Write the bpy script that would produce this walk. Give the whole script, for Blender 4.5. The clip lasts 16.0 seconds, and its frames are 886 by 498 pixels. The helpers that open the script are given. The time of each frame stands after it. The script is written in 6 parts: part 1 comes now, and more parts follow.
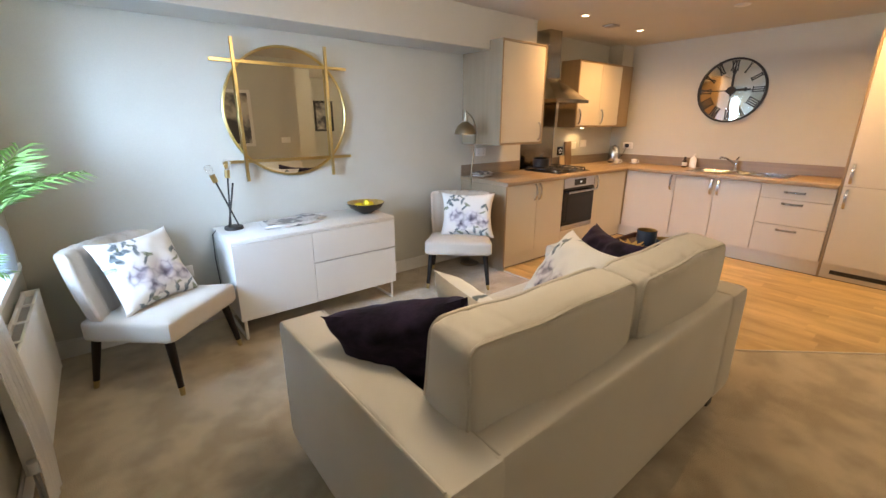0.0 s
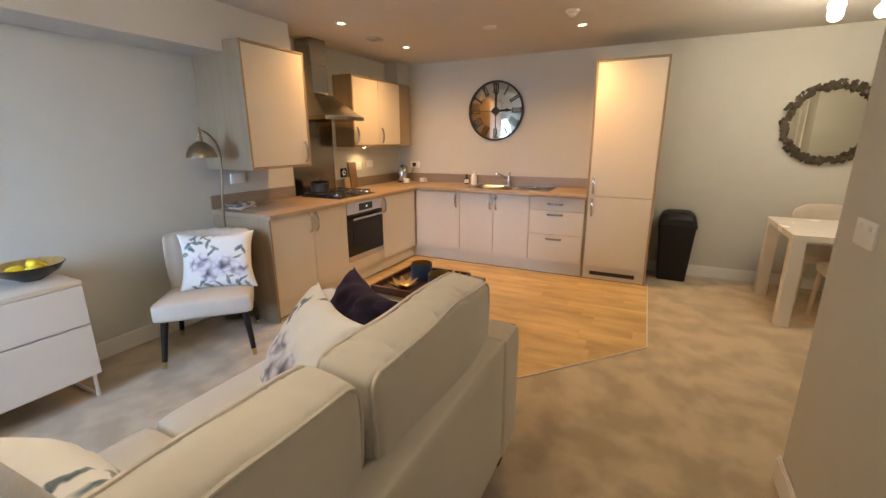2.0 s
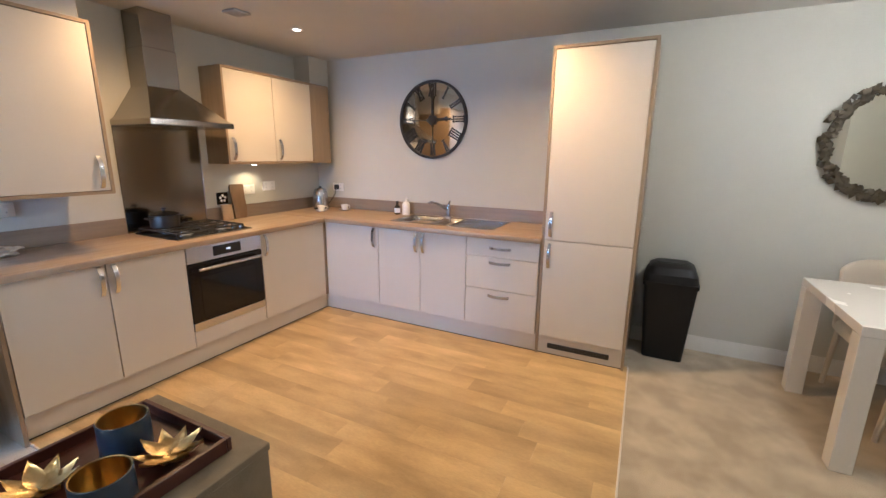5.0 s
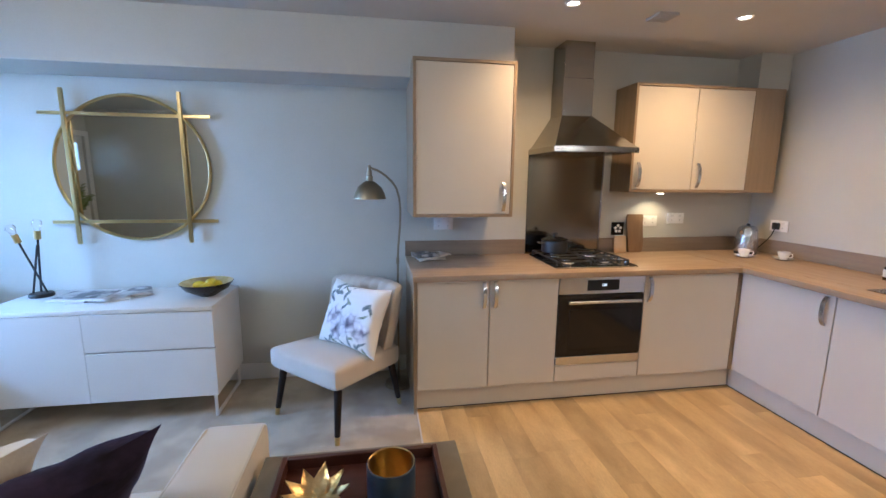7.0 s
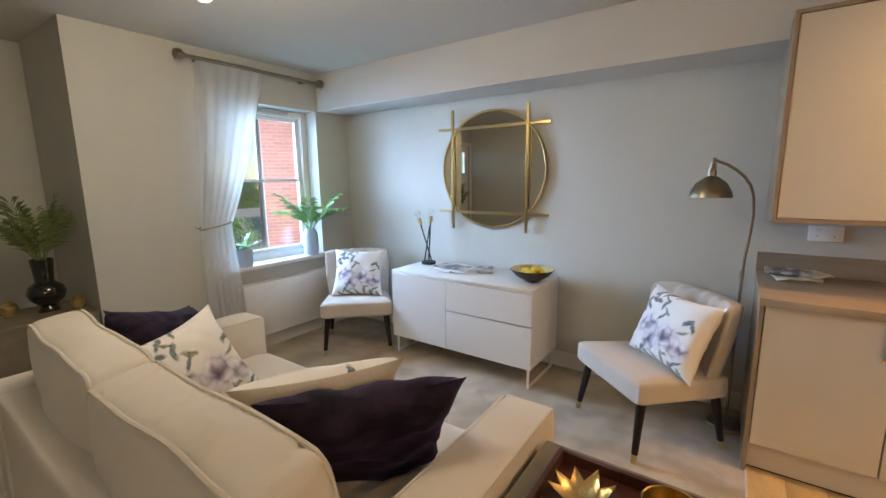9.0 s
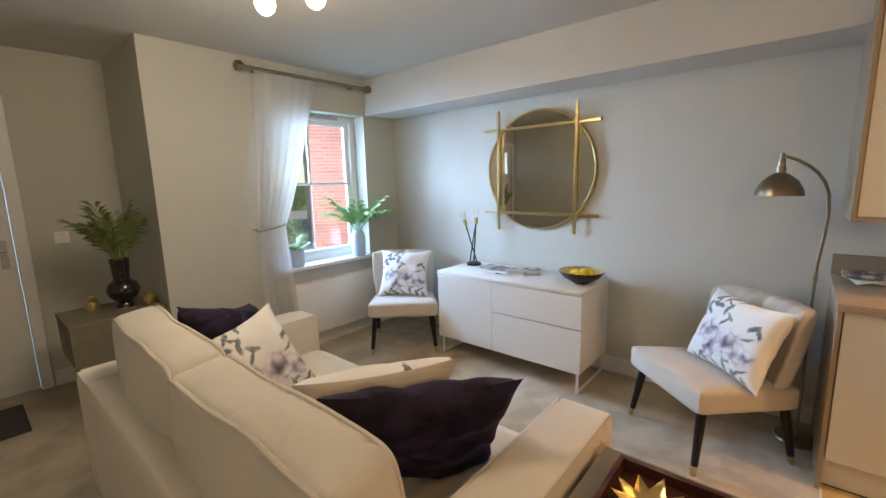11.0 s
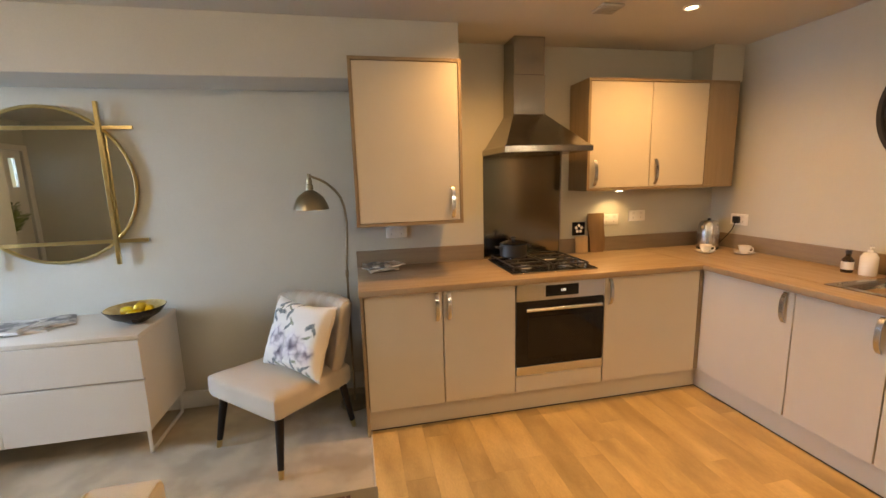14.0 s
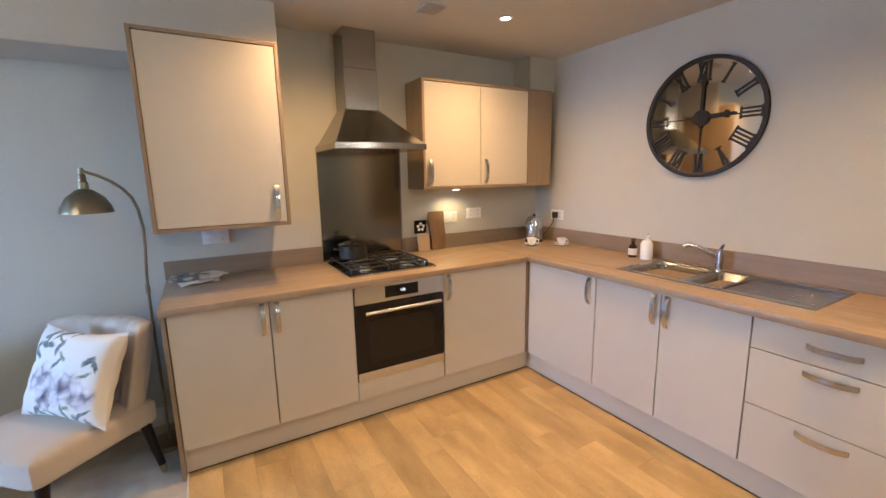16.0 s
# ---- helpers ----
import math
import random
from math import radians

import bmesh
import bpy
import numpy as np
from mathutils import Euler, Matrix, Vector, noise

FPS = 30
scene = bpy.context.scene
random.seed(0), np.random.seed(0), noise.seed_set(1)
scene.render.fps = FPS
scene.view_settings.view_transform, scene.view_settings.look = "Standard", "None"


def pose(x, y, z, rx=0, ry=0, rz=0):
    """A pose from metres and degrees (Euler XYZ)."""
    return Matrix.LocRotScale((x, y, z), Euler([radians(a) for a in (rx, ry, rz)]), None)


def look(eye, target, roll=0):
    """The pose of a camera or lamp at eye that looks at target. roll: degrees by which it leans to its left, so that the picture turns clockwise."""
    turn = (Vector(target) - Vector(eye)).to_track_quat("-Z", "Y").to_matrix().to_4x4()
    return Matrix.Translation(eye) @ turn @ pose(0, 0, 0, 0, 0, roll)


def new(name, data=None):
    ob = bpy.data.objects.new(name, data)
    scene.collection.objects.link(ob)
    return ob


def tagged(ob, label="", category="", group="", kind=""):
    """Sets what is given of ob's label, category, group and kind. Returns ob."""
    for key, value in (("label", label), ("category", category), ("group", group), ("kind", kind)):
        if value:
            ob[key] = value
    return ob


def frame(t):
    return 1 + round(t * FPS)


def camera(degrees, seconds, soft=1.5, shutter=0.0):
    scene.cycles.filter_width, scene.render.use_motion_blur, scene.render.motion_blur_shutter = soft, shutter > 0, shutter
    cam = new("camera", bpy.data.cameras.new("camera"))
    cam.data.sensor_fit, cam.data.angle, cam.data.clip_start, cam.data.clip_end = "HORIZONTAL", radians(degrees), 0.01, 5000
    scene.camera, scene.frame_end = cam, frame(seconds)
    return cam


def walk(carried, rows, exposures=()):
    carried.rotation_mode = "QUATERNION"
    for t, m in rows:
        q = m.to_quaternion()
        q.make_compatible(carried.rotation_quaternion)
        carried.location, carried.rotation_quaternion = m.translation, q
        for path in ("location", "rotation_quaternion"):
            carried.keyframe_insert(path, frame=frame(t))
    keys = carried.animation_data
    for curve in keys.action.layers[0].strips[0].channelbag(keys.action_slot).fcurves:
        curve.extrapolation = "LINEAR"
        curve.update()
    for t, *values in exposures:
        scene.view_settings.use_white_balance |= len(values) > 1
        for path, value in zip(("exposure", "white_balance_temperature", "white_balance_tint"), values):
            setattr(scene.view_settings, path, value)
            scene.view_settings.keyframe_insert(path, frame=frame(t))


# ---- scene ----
cam = camera(93.3, 16.0)
PATH = [
    (0, (0.481, 0.813, 1.459), (1.684, 2.299, 0.875), 0.0),
    (0.5, (0.639, 0.863, 1.444), (1.966, 2.251, 0.886), -0.3),
    (1, (0.818, 0.921, 1.457), (2.306, 2.145, 0.921), -0.5),
    (1.5, (0.993, 0.918, 1.455), (2.618, 1.96, 0.934), -0.4),
    (2, (1.213, 0.897, 1.456), (2.943, 1.765, 0.952), -0.3),
    (2.5, (1.449, 0.914, 1.455), (3.246, 1.641, 0.962), -0.2),
    (3, (1.7, 0.93, 1.472), (3.541, 1.549, 0.995), -0.1),
    (3.2, (1.81, 0.915, 1.465), (3.66, 1.521, 1.004), -0.1),
    (5.3, (2.873, 0.815, 1.478), (4.554, 1.815, 1.06), 0.8),
    (5.5, (2.953, 0.83, 1.474), (4.569, 1.937, 1.072), 0.9),
    (6, (3.104, 0.909, 1.462), (4.425, 2.363, 1.086), 0.9),
    (6.5, (3.213, 1.022, 1.458), (4.073, 2.794, 1.113), 0.5),
    (7, (3.243, 1.098, 1.473), (3.556, 3.045, 1.142), 0.5),
    (7.5, (3.315, 1.138, 1.466), (3.104, 3.101, 1.148), 0.3),
    (8, (3.356, 1.149, 1.462), (2.731, 3.022, 1.142), 0.2),
    (8.5, (3.358, 1.152, 1.457), (2.435, 2.896, 1.129), -0.1),
    (9, (3.329, 1.139, 1.459), (2.195, 2.753, 1.125), -0.6),
    (9.2, (3.318, 1.13, 1.453), (2.122, 2.698, 1.122), -0.7),
    (11.3, (3.294, 1.102, 1.463), (2.01, 2.601, 1.139), -1.4),
    (11.5, (3.296, 1.11, 1.471), (2.079, 2.663, 1.142), -1.4),
    (12, (3.305, 1.144, 1.477), (2.334, 2.861, 1.146), -1.7),
    (12.5, (3.344, 1.18, 1.468), (2.708, 3.048, 1.144), -1.8),
    (13, (3.416, 1.209, 1.481), (3.144, 3.162, 1.147), -2.0),
    (13.5, (3.428, 1.226, 1.499), (3.536, 3.195, 1.162), -1.9),
    (14, (3.467, 1.217, 1.5), (3.863, 3.149, 1.171), -1.6),
    (14.5, (3.488, 1.216, 1.503), (4.102, 3.091, 1.178), -1.5),
    (15, (3.514, 1.224, 1.503), (4.295, 3.036, 1.177), -1.4),
    (15.5, (3.574, 1.231, 1.49), (4.471, 2.989, 1.161), -1.3),
    (16, (3.668, 1.257, 1.489), (4.655, 2.961, 1.141), -1.1),
]
EXPOSURES = [(0, -0.2, 7600, 11), (0.5, -0.27, 8300, 11), (1, -0.30, 8900, 11), (1.5, -0.33, 8100, 11), (2.5, -0.36, 6500, 10), (3, -0.36, 6200, 10), (5.5, -0.18, 5100, 8), (6.5, -0.3, 4850, 7), (7, -0.36, 5100, 7), (8, -0.50, 7100, 9), (9, -0.42, 6800, 10), (11.5, -0.36, 7200, 10), (12.5, -0.54, 7500, 11), (13, -0.52, 7900, 11), (14, -0.48, 8500, 11), (15, -0.36, 6600, 10), (16, -0.22, 5800, 8)]
walk(cam, [(t, look(eye, target, roll)) for t, eye, target, roll in PATH], EXPOSURES)

# ---- light ----
world = bpy.data.worlds.new("sky")
world.use_nodes = True
scene.world = world
wn = world.node_tree.nodes
sky = wn.new("ShaderNodeTexSky")
sky.sky_type, sky.sun_disc = "NISHITA", False
sky.dust_density, sky.air_density = 0.3, 0.8
sky.sun_elevation, sky.sun_rotation = radians(38), radians(119)
world.node_tree.links.new(sky.outputs[0], wn["Background"].inputs[0])
wn["Background"].inputs[1].default_value = 0.15
SUN = new("sun", bpy.data.lights.new("sun", "SUN"))
SUN.data.energy, SUN.data.angle, SUN.data.color = 4.0, radians(3), (1.0, 0.95, 0.88)
SUN.matrix_world = look((0, 0, 8), (-9, 5, 0))


def lamp(name, kind, place, watts, colour, target=None, size=0.05, **more):
    data = bpy.data.lights.new(name, kind)
    data.energy, data.color = watts, colour
    ob = new(name, data)
    ob.matrix_world = look(place, target or (place[0], place[1] + 0.0001, place[2] - 1))
    if kind == "AREA":
        data.shape, data.size, data.size_y = "RECTANGLE", size, more["size_y"]
    else:
        data.shadow_soft_size = size
    if kind == "SPOT":
        data.spot_size, data.spot_blend = radians(more["cone"]), more.get("blend", 0.6)
    return ob


WARM = (1.0, 0.565, 0.23)
DAY = (0.39, 0.615, 1.0)
lamp("sky_glow", "AREA", (-4.7, 2.1, 2.8), 4900, DAY, (0.6, 3.25, 1.3), 6.0, size_y=4.6)
for px, py, watts in ((4.32, 3.41, 98), (5.39, 3.42, 112), (5.33, 1.6, 138)):
    lamp("downlight_beam", "SPOT", (px, py, 2.405), watts, WARM, None, 0.03, cone=157, blend=1.0)
lamp("under_cabinet_beam", "SPOT", (5.42, 4.06, 1.37), 10.0, (1.0, 0.70, 0.34), None, 0.02, cone=140)
for px, py, watts, tone in ((1.58, 2.0, 41, (1.0, 0.85, 0.67)), (5.0, -0.2, 68, (1.0, 0.88, 0.72))):
    lamp("ceiling_lamp_light", "POINT", (px, py, 2.2), watts, tone, None, 0.2)


# ---- materials ----
def surface(name, colour, rough=0.6, metal=0.0, second=None, scale=6.0, mix=0.5, bump=0.0, grain=120.0, stretch=(1, 1, 1), coat=0.0, sheen=0.0, wear=0.06, rnd=0.0, spec=0.5):
    """A two-scale material: a soft stain, a fine grain, and a little roughness change."""
    m = bpy.data.materials.new(name)
    m.use_nodes = True
    n, l = m.node_tree.nodes, m.node_tree.links
    p = n["Principled BSDF"]
    p.inputs["Roughness"].default_value, p.inputs["Metallic"].default_value = rough, metal
    p.inputs["Coat Weight"].default_value, p.inputs["Sheen Weight"].default_value = coat, sheen
    p.inputs["Specular IOR Level"].default_value = spec
    co = n.new("ShaderNodeTexCoord")
    mp = n.new("ShaderNodeMapping")
    mp.inputs["Scale"].default_value = stretch
    l.new(co.outputs["Object"], mp.inputs[0])
    a, b = n.new("ShaderNodeTexNoise"), n.new("ShaderNodeTexNoise")
    a.inputs["Scale"].default_value, b.inputs["Scale"].default_value = scale, grain
    a.inputs["Detail"].default_value = 4
    l.new(mp.outputs[0], a.inputs[0])
    l.new(mp.outputs[0], b.inputs[0])
    if rnd:
        oi = n.new("ShaderNodeObjectInfo")
        sh = n.new("ShaderNodeVectorMath")
        sh.operation = "MULTIPLY_ADD"
        l.new(oi.outputs["Random"], sh.inputs[0])
        sh.inputs[1].default_value = (37, 51, 19)
        l.new(mp.outputs[0], sh.inputs[2])
        l.new(sh.outputs[0], a.inputs[0])
        l.new(sh.outputs[0], b.inputs[0])
    second = second or tuple(c * (1 - wear) for c in colour)
    r = n.new("ShaderNodeValToRGB")
    r.color_ramp.elements[0].position, r.color_ramp.elements[1].position = 0.5 - mix / 2, 0.5 + mix / 2
    r.color_ramp.elements[0].color, r.color_ramp.elements[1].color = (*colour, 1), (*second, 1)
    l.new(a.outputs[0], r.inputs[0])
    g = n.new("ShaderNodeMix")
    g.data_type, g.blend_type = "RGBA", "OVERLAY"
    g.inputs[0].default_value = 0.05 + wear if metal < 0.9 else wear
    l.new(r.outputs[0], g.inputs[6])
    l.new(b.outputs[0], g.inputs[7])
    out = g.outputs[2]
    if rnd:
        hs = n.new("ShaderNodeHueSaturation")
        mr = n.new("ShaderNodeMapRange")
        mr.inputs[3].default_value, mr.inputs[4].default_value = 1 - rnd, 1 + rnd
        l.new(oi.outputs["Random"], mr.inputs[0])
        l.new(mr.outputs[0], hs.inputs["Value"])
        l.new(out, hs.inputs["Color"])
        out = hs.outputs[0]
    l.new(out, p.inputs["Base Color"])
    mr2 = n.new("ShaderNodeMapRange")
    mr2.inputs[3].default_value, mr2.inputs[4].default_value = max(rough - (0.08 if metal < 0.9 else 0.005), 0.01), min(rough + (0.08 if metal < 0.9 else 0.005), 1)
    l.new(a.outputs[0], mr2.inputs[0])
    l.new(mr2.outputs[0], p.inputs["Roughness"])
    if bump:
        bp = n.new("ShaderNodeBump")
        bp.inputs["Strength"].default_value, bp.inputs["Distance"].default_value = bump, 0.004
        l.new(b.outputs[0], bp.inputs["Height"])
        l.new(bp.outputs[0], p.inputs["Normal"])
    return m


def glowing(name, colour, strength):
    m = bpy.data.materials.new(name)
    m.use_nodes = True
    p = m.node_tree.nodes["Principled BSDF"]
    p.inputs["Base Color"].default_value = (*colour, 1)
    p.inputs["Emission Color"].default_value = (*colour, 1)
    p.inputs["Emission Strength"].default_value = strength
    return m


def glassy(name, colour, rough=0.02):
    m = bpy.data.materials.new(name)
    m.use_nodes = True
    p = m.node_tree.nodes["Principled BSDF"]
    p.inputs["Base Color"].default_value = (*colour, 1)
    p.inputs["Transmission Weight"].default_value, p.inputs["Roughness"].default_value = 1, rough
    p.inputs["IOR"].default_value = 1.45
    return m


def floral(name="floral_cotton", sparse=0.41):
    """White cotton printed with grey-lilac blooms and dark green leaves."""
    m = bpy.data.materials.new(name)
    m.use_nodes = True
    n, l = m.node_tree.nodes, m.node_tree.links
    p = n["Principled BSDF"]
    p.inputs["Roughness"].default_value, p.inputs["Sheen Weight"].default_value = 0.85, 0.2
    co = n.new("ShaderNodeTexCoord")
    wob = n.new("ShaderNodeTexNoise")
    wob.inputs["Scale"].default_value = 16
    l.new(co.outputs["Object"], wob.inputs[0])
    add = n.new("ShaderNodeVectorMath")
    add.operation = "MULTIPLY_ADD"
    add.inputs[1].default_value = (0.05, 0.05, 0.05)
    l.new(wob.outputs["Color"], add.inputs[0])
    l.new(co.outputs["Object"], add.inputs[2])
    flat = n.new("ShaderNodeVectorMath")
    flat.operation = "MULTIPLY"
    flat.inputs[1].default_value = (1, 0, 1)
    l.new(add.outputs[0], flat.inputs[0])

    def ramp(src, stops):
        r = n.new("ShaderNodeValToRGB")
        e = r.color_ramp.elements
        while len(e) < len(stops):
            e.new(0.5)
        for q, (pos, c) in zip(e, stops):
            q.position, q.color = pos, (*c, 1)
        l.new(src, r.inputs[0])
        return r.outputs[0]

    def blend(f, a, b):
        x = n.new("ShaderNodeMix")
        x.data_type = "RGBA"
        l.new(f, x.inputs[0])
        if isinstance(a, tuple):
            x.inputs[6].default_value = (*a, 1)
        else:
            l.new(a, x.inputs[6])
        if isinstance(b, tuple):
            x.inputs[7].default_value = (*b, 1)
        else:
            l.new(b, x.inputs[7])
        return x.outputs[2]

    def spot(cx, cz, r0, r1):
        """1 inside a blot round (cx, cz), fading to 0."""
        s = n.new("ShaderNodeVectorMath")
        s.operation = "DISTANCE"
        s.inputs[1].default_value = (cx + 0.025, 0, cz + 0.025)
        l.new(flat.outputs[0], s.inputs[0])
        return ramp(s.outputs["Value"], [(r0, (1, 1, 1)), (r1, (0, 0, 0))]), s.outputs["Value"]

    def oval(cx, cz, half_len, half_wid, turn):
        """1 inside a tilted leaf-shaped oval, 0 outside."""
        mp = n.new("ShaderNodeMapping")
        mp.vector_type = "TEXTURE"
        mp.inputs["Location"].default_value = (cx + 0.025, 0, cz + 0.025)
        mp.inputs["Rotation"].default_value = (0, radians(turn), 0)
        mp.inputs["Scale"].default_value = (half_len, 1, half_wid)
        l.new(flat.outputs[0], mp.inputs[0])
        ln = n.new("ShaderNodeVectorMath")
        ln.operation = "LENGTH"
        l.new(mp.outputs[0], ln.inputs[0])
        return ramp(ln.outputs["Value"], [(0.6, (1, 1, 1)), (1.0, (0, 0, 0))])

    veins = n.new("ShaderNodeTexNoise")
    veins.inputs["Scale"].default_value = 60
    l.new(flat.outputs[0], veins.inputs[0])
    slate = ramp(veins.outputs[0], [(0.35, (0.06, 0.08, 0.095)), (0.65, (0.22, 0.27, 0.29))])
    moss = ramp(veins.outputs[0], [(0.35, (0.10, 0.12, 0.08)), (0.65, (0.33, 0.36, 0.26))])
    col = (0.73, 0.715, 0.69)
    rnd = random.Random(5)
    sprigs = [(-0.15, 0.35, 60, 6), (-0.06, 0.38, 20, 4), (-0.02, 0.30, 100, 3), (0.16, 0.26, 75, 3), (-0.06, 0.055, 10, 5), (0.13, 0.06, -20, 5)]
    if sparse > 0.5:
        sprigs = sprigs[:1] + sprigs[4:5]
    for k, (cx, cz, way, count) in enumerate(sprigs):
        for q in range(count):
            step = 0.034 * (q - (count - 1) / 2)
            side = 1 if q % 2 else -1
            turn = way + side * rnd.uniform(25, 55)
            ox = cx + step * math.cos(radians(way)) + 0.018 * side * math.sin(radians(way))
            oz = cz + step * math.sin(radians(way)) + 0.018 * side * math.cos(radians(way))
            col = blend(oval(ox, oz, rnd.uniform(0.032, 0.050), rnd.uniform(0.010, 0.018), -turn), col, moss if (k + q) % 3 == 0 else slate)
    for cx, cz, r in ((-0.10, 0.19, 0.085), (0.05, 0.17, 0.095), (0.15, 0.14, 0.06), (-0.05, 0.11, 0.06)):
        mask, dist = spot(cx, cz, r * 0.6, r)
        ring = n.new("ShaderNodeTexVoronoi")
        ring.inputs["Scale"].default_value = 24
        l.new(flat.outputs[0], ring.inputs[0])
        petals = ramp(ring.outputs["Distance"], [(0.1, (0.76, 0.74, 0.75)), (0.5, (0.58, 0.55, 0.60)), (0.8, (0.20, 0.19, 0.24))])
        heart = ramp(dist, [(r * 0.15, (0.25, 0.2, 0.28)), (r * 0.45, (1, 1, 1))])
        mm = n.new("ShaderNodeMix")
        mm.data_type, mm.blend_type = "RGBA", "MULTIPLY"
        mm.inputs[0].default_value = 0.8
        l.new(petals, mm.inputs[6])
        l.new(heart, mm.inputs[7])
        col = blend(mask, col, mm.outputs[2])
    l.new(col, p.inputs["Base Color"])
    return m


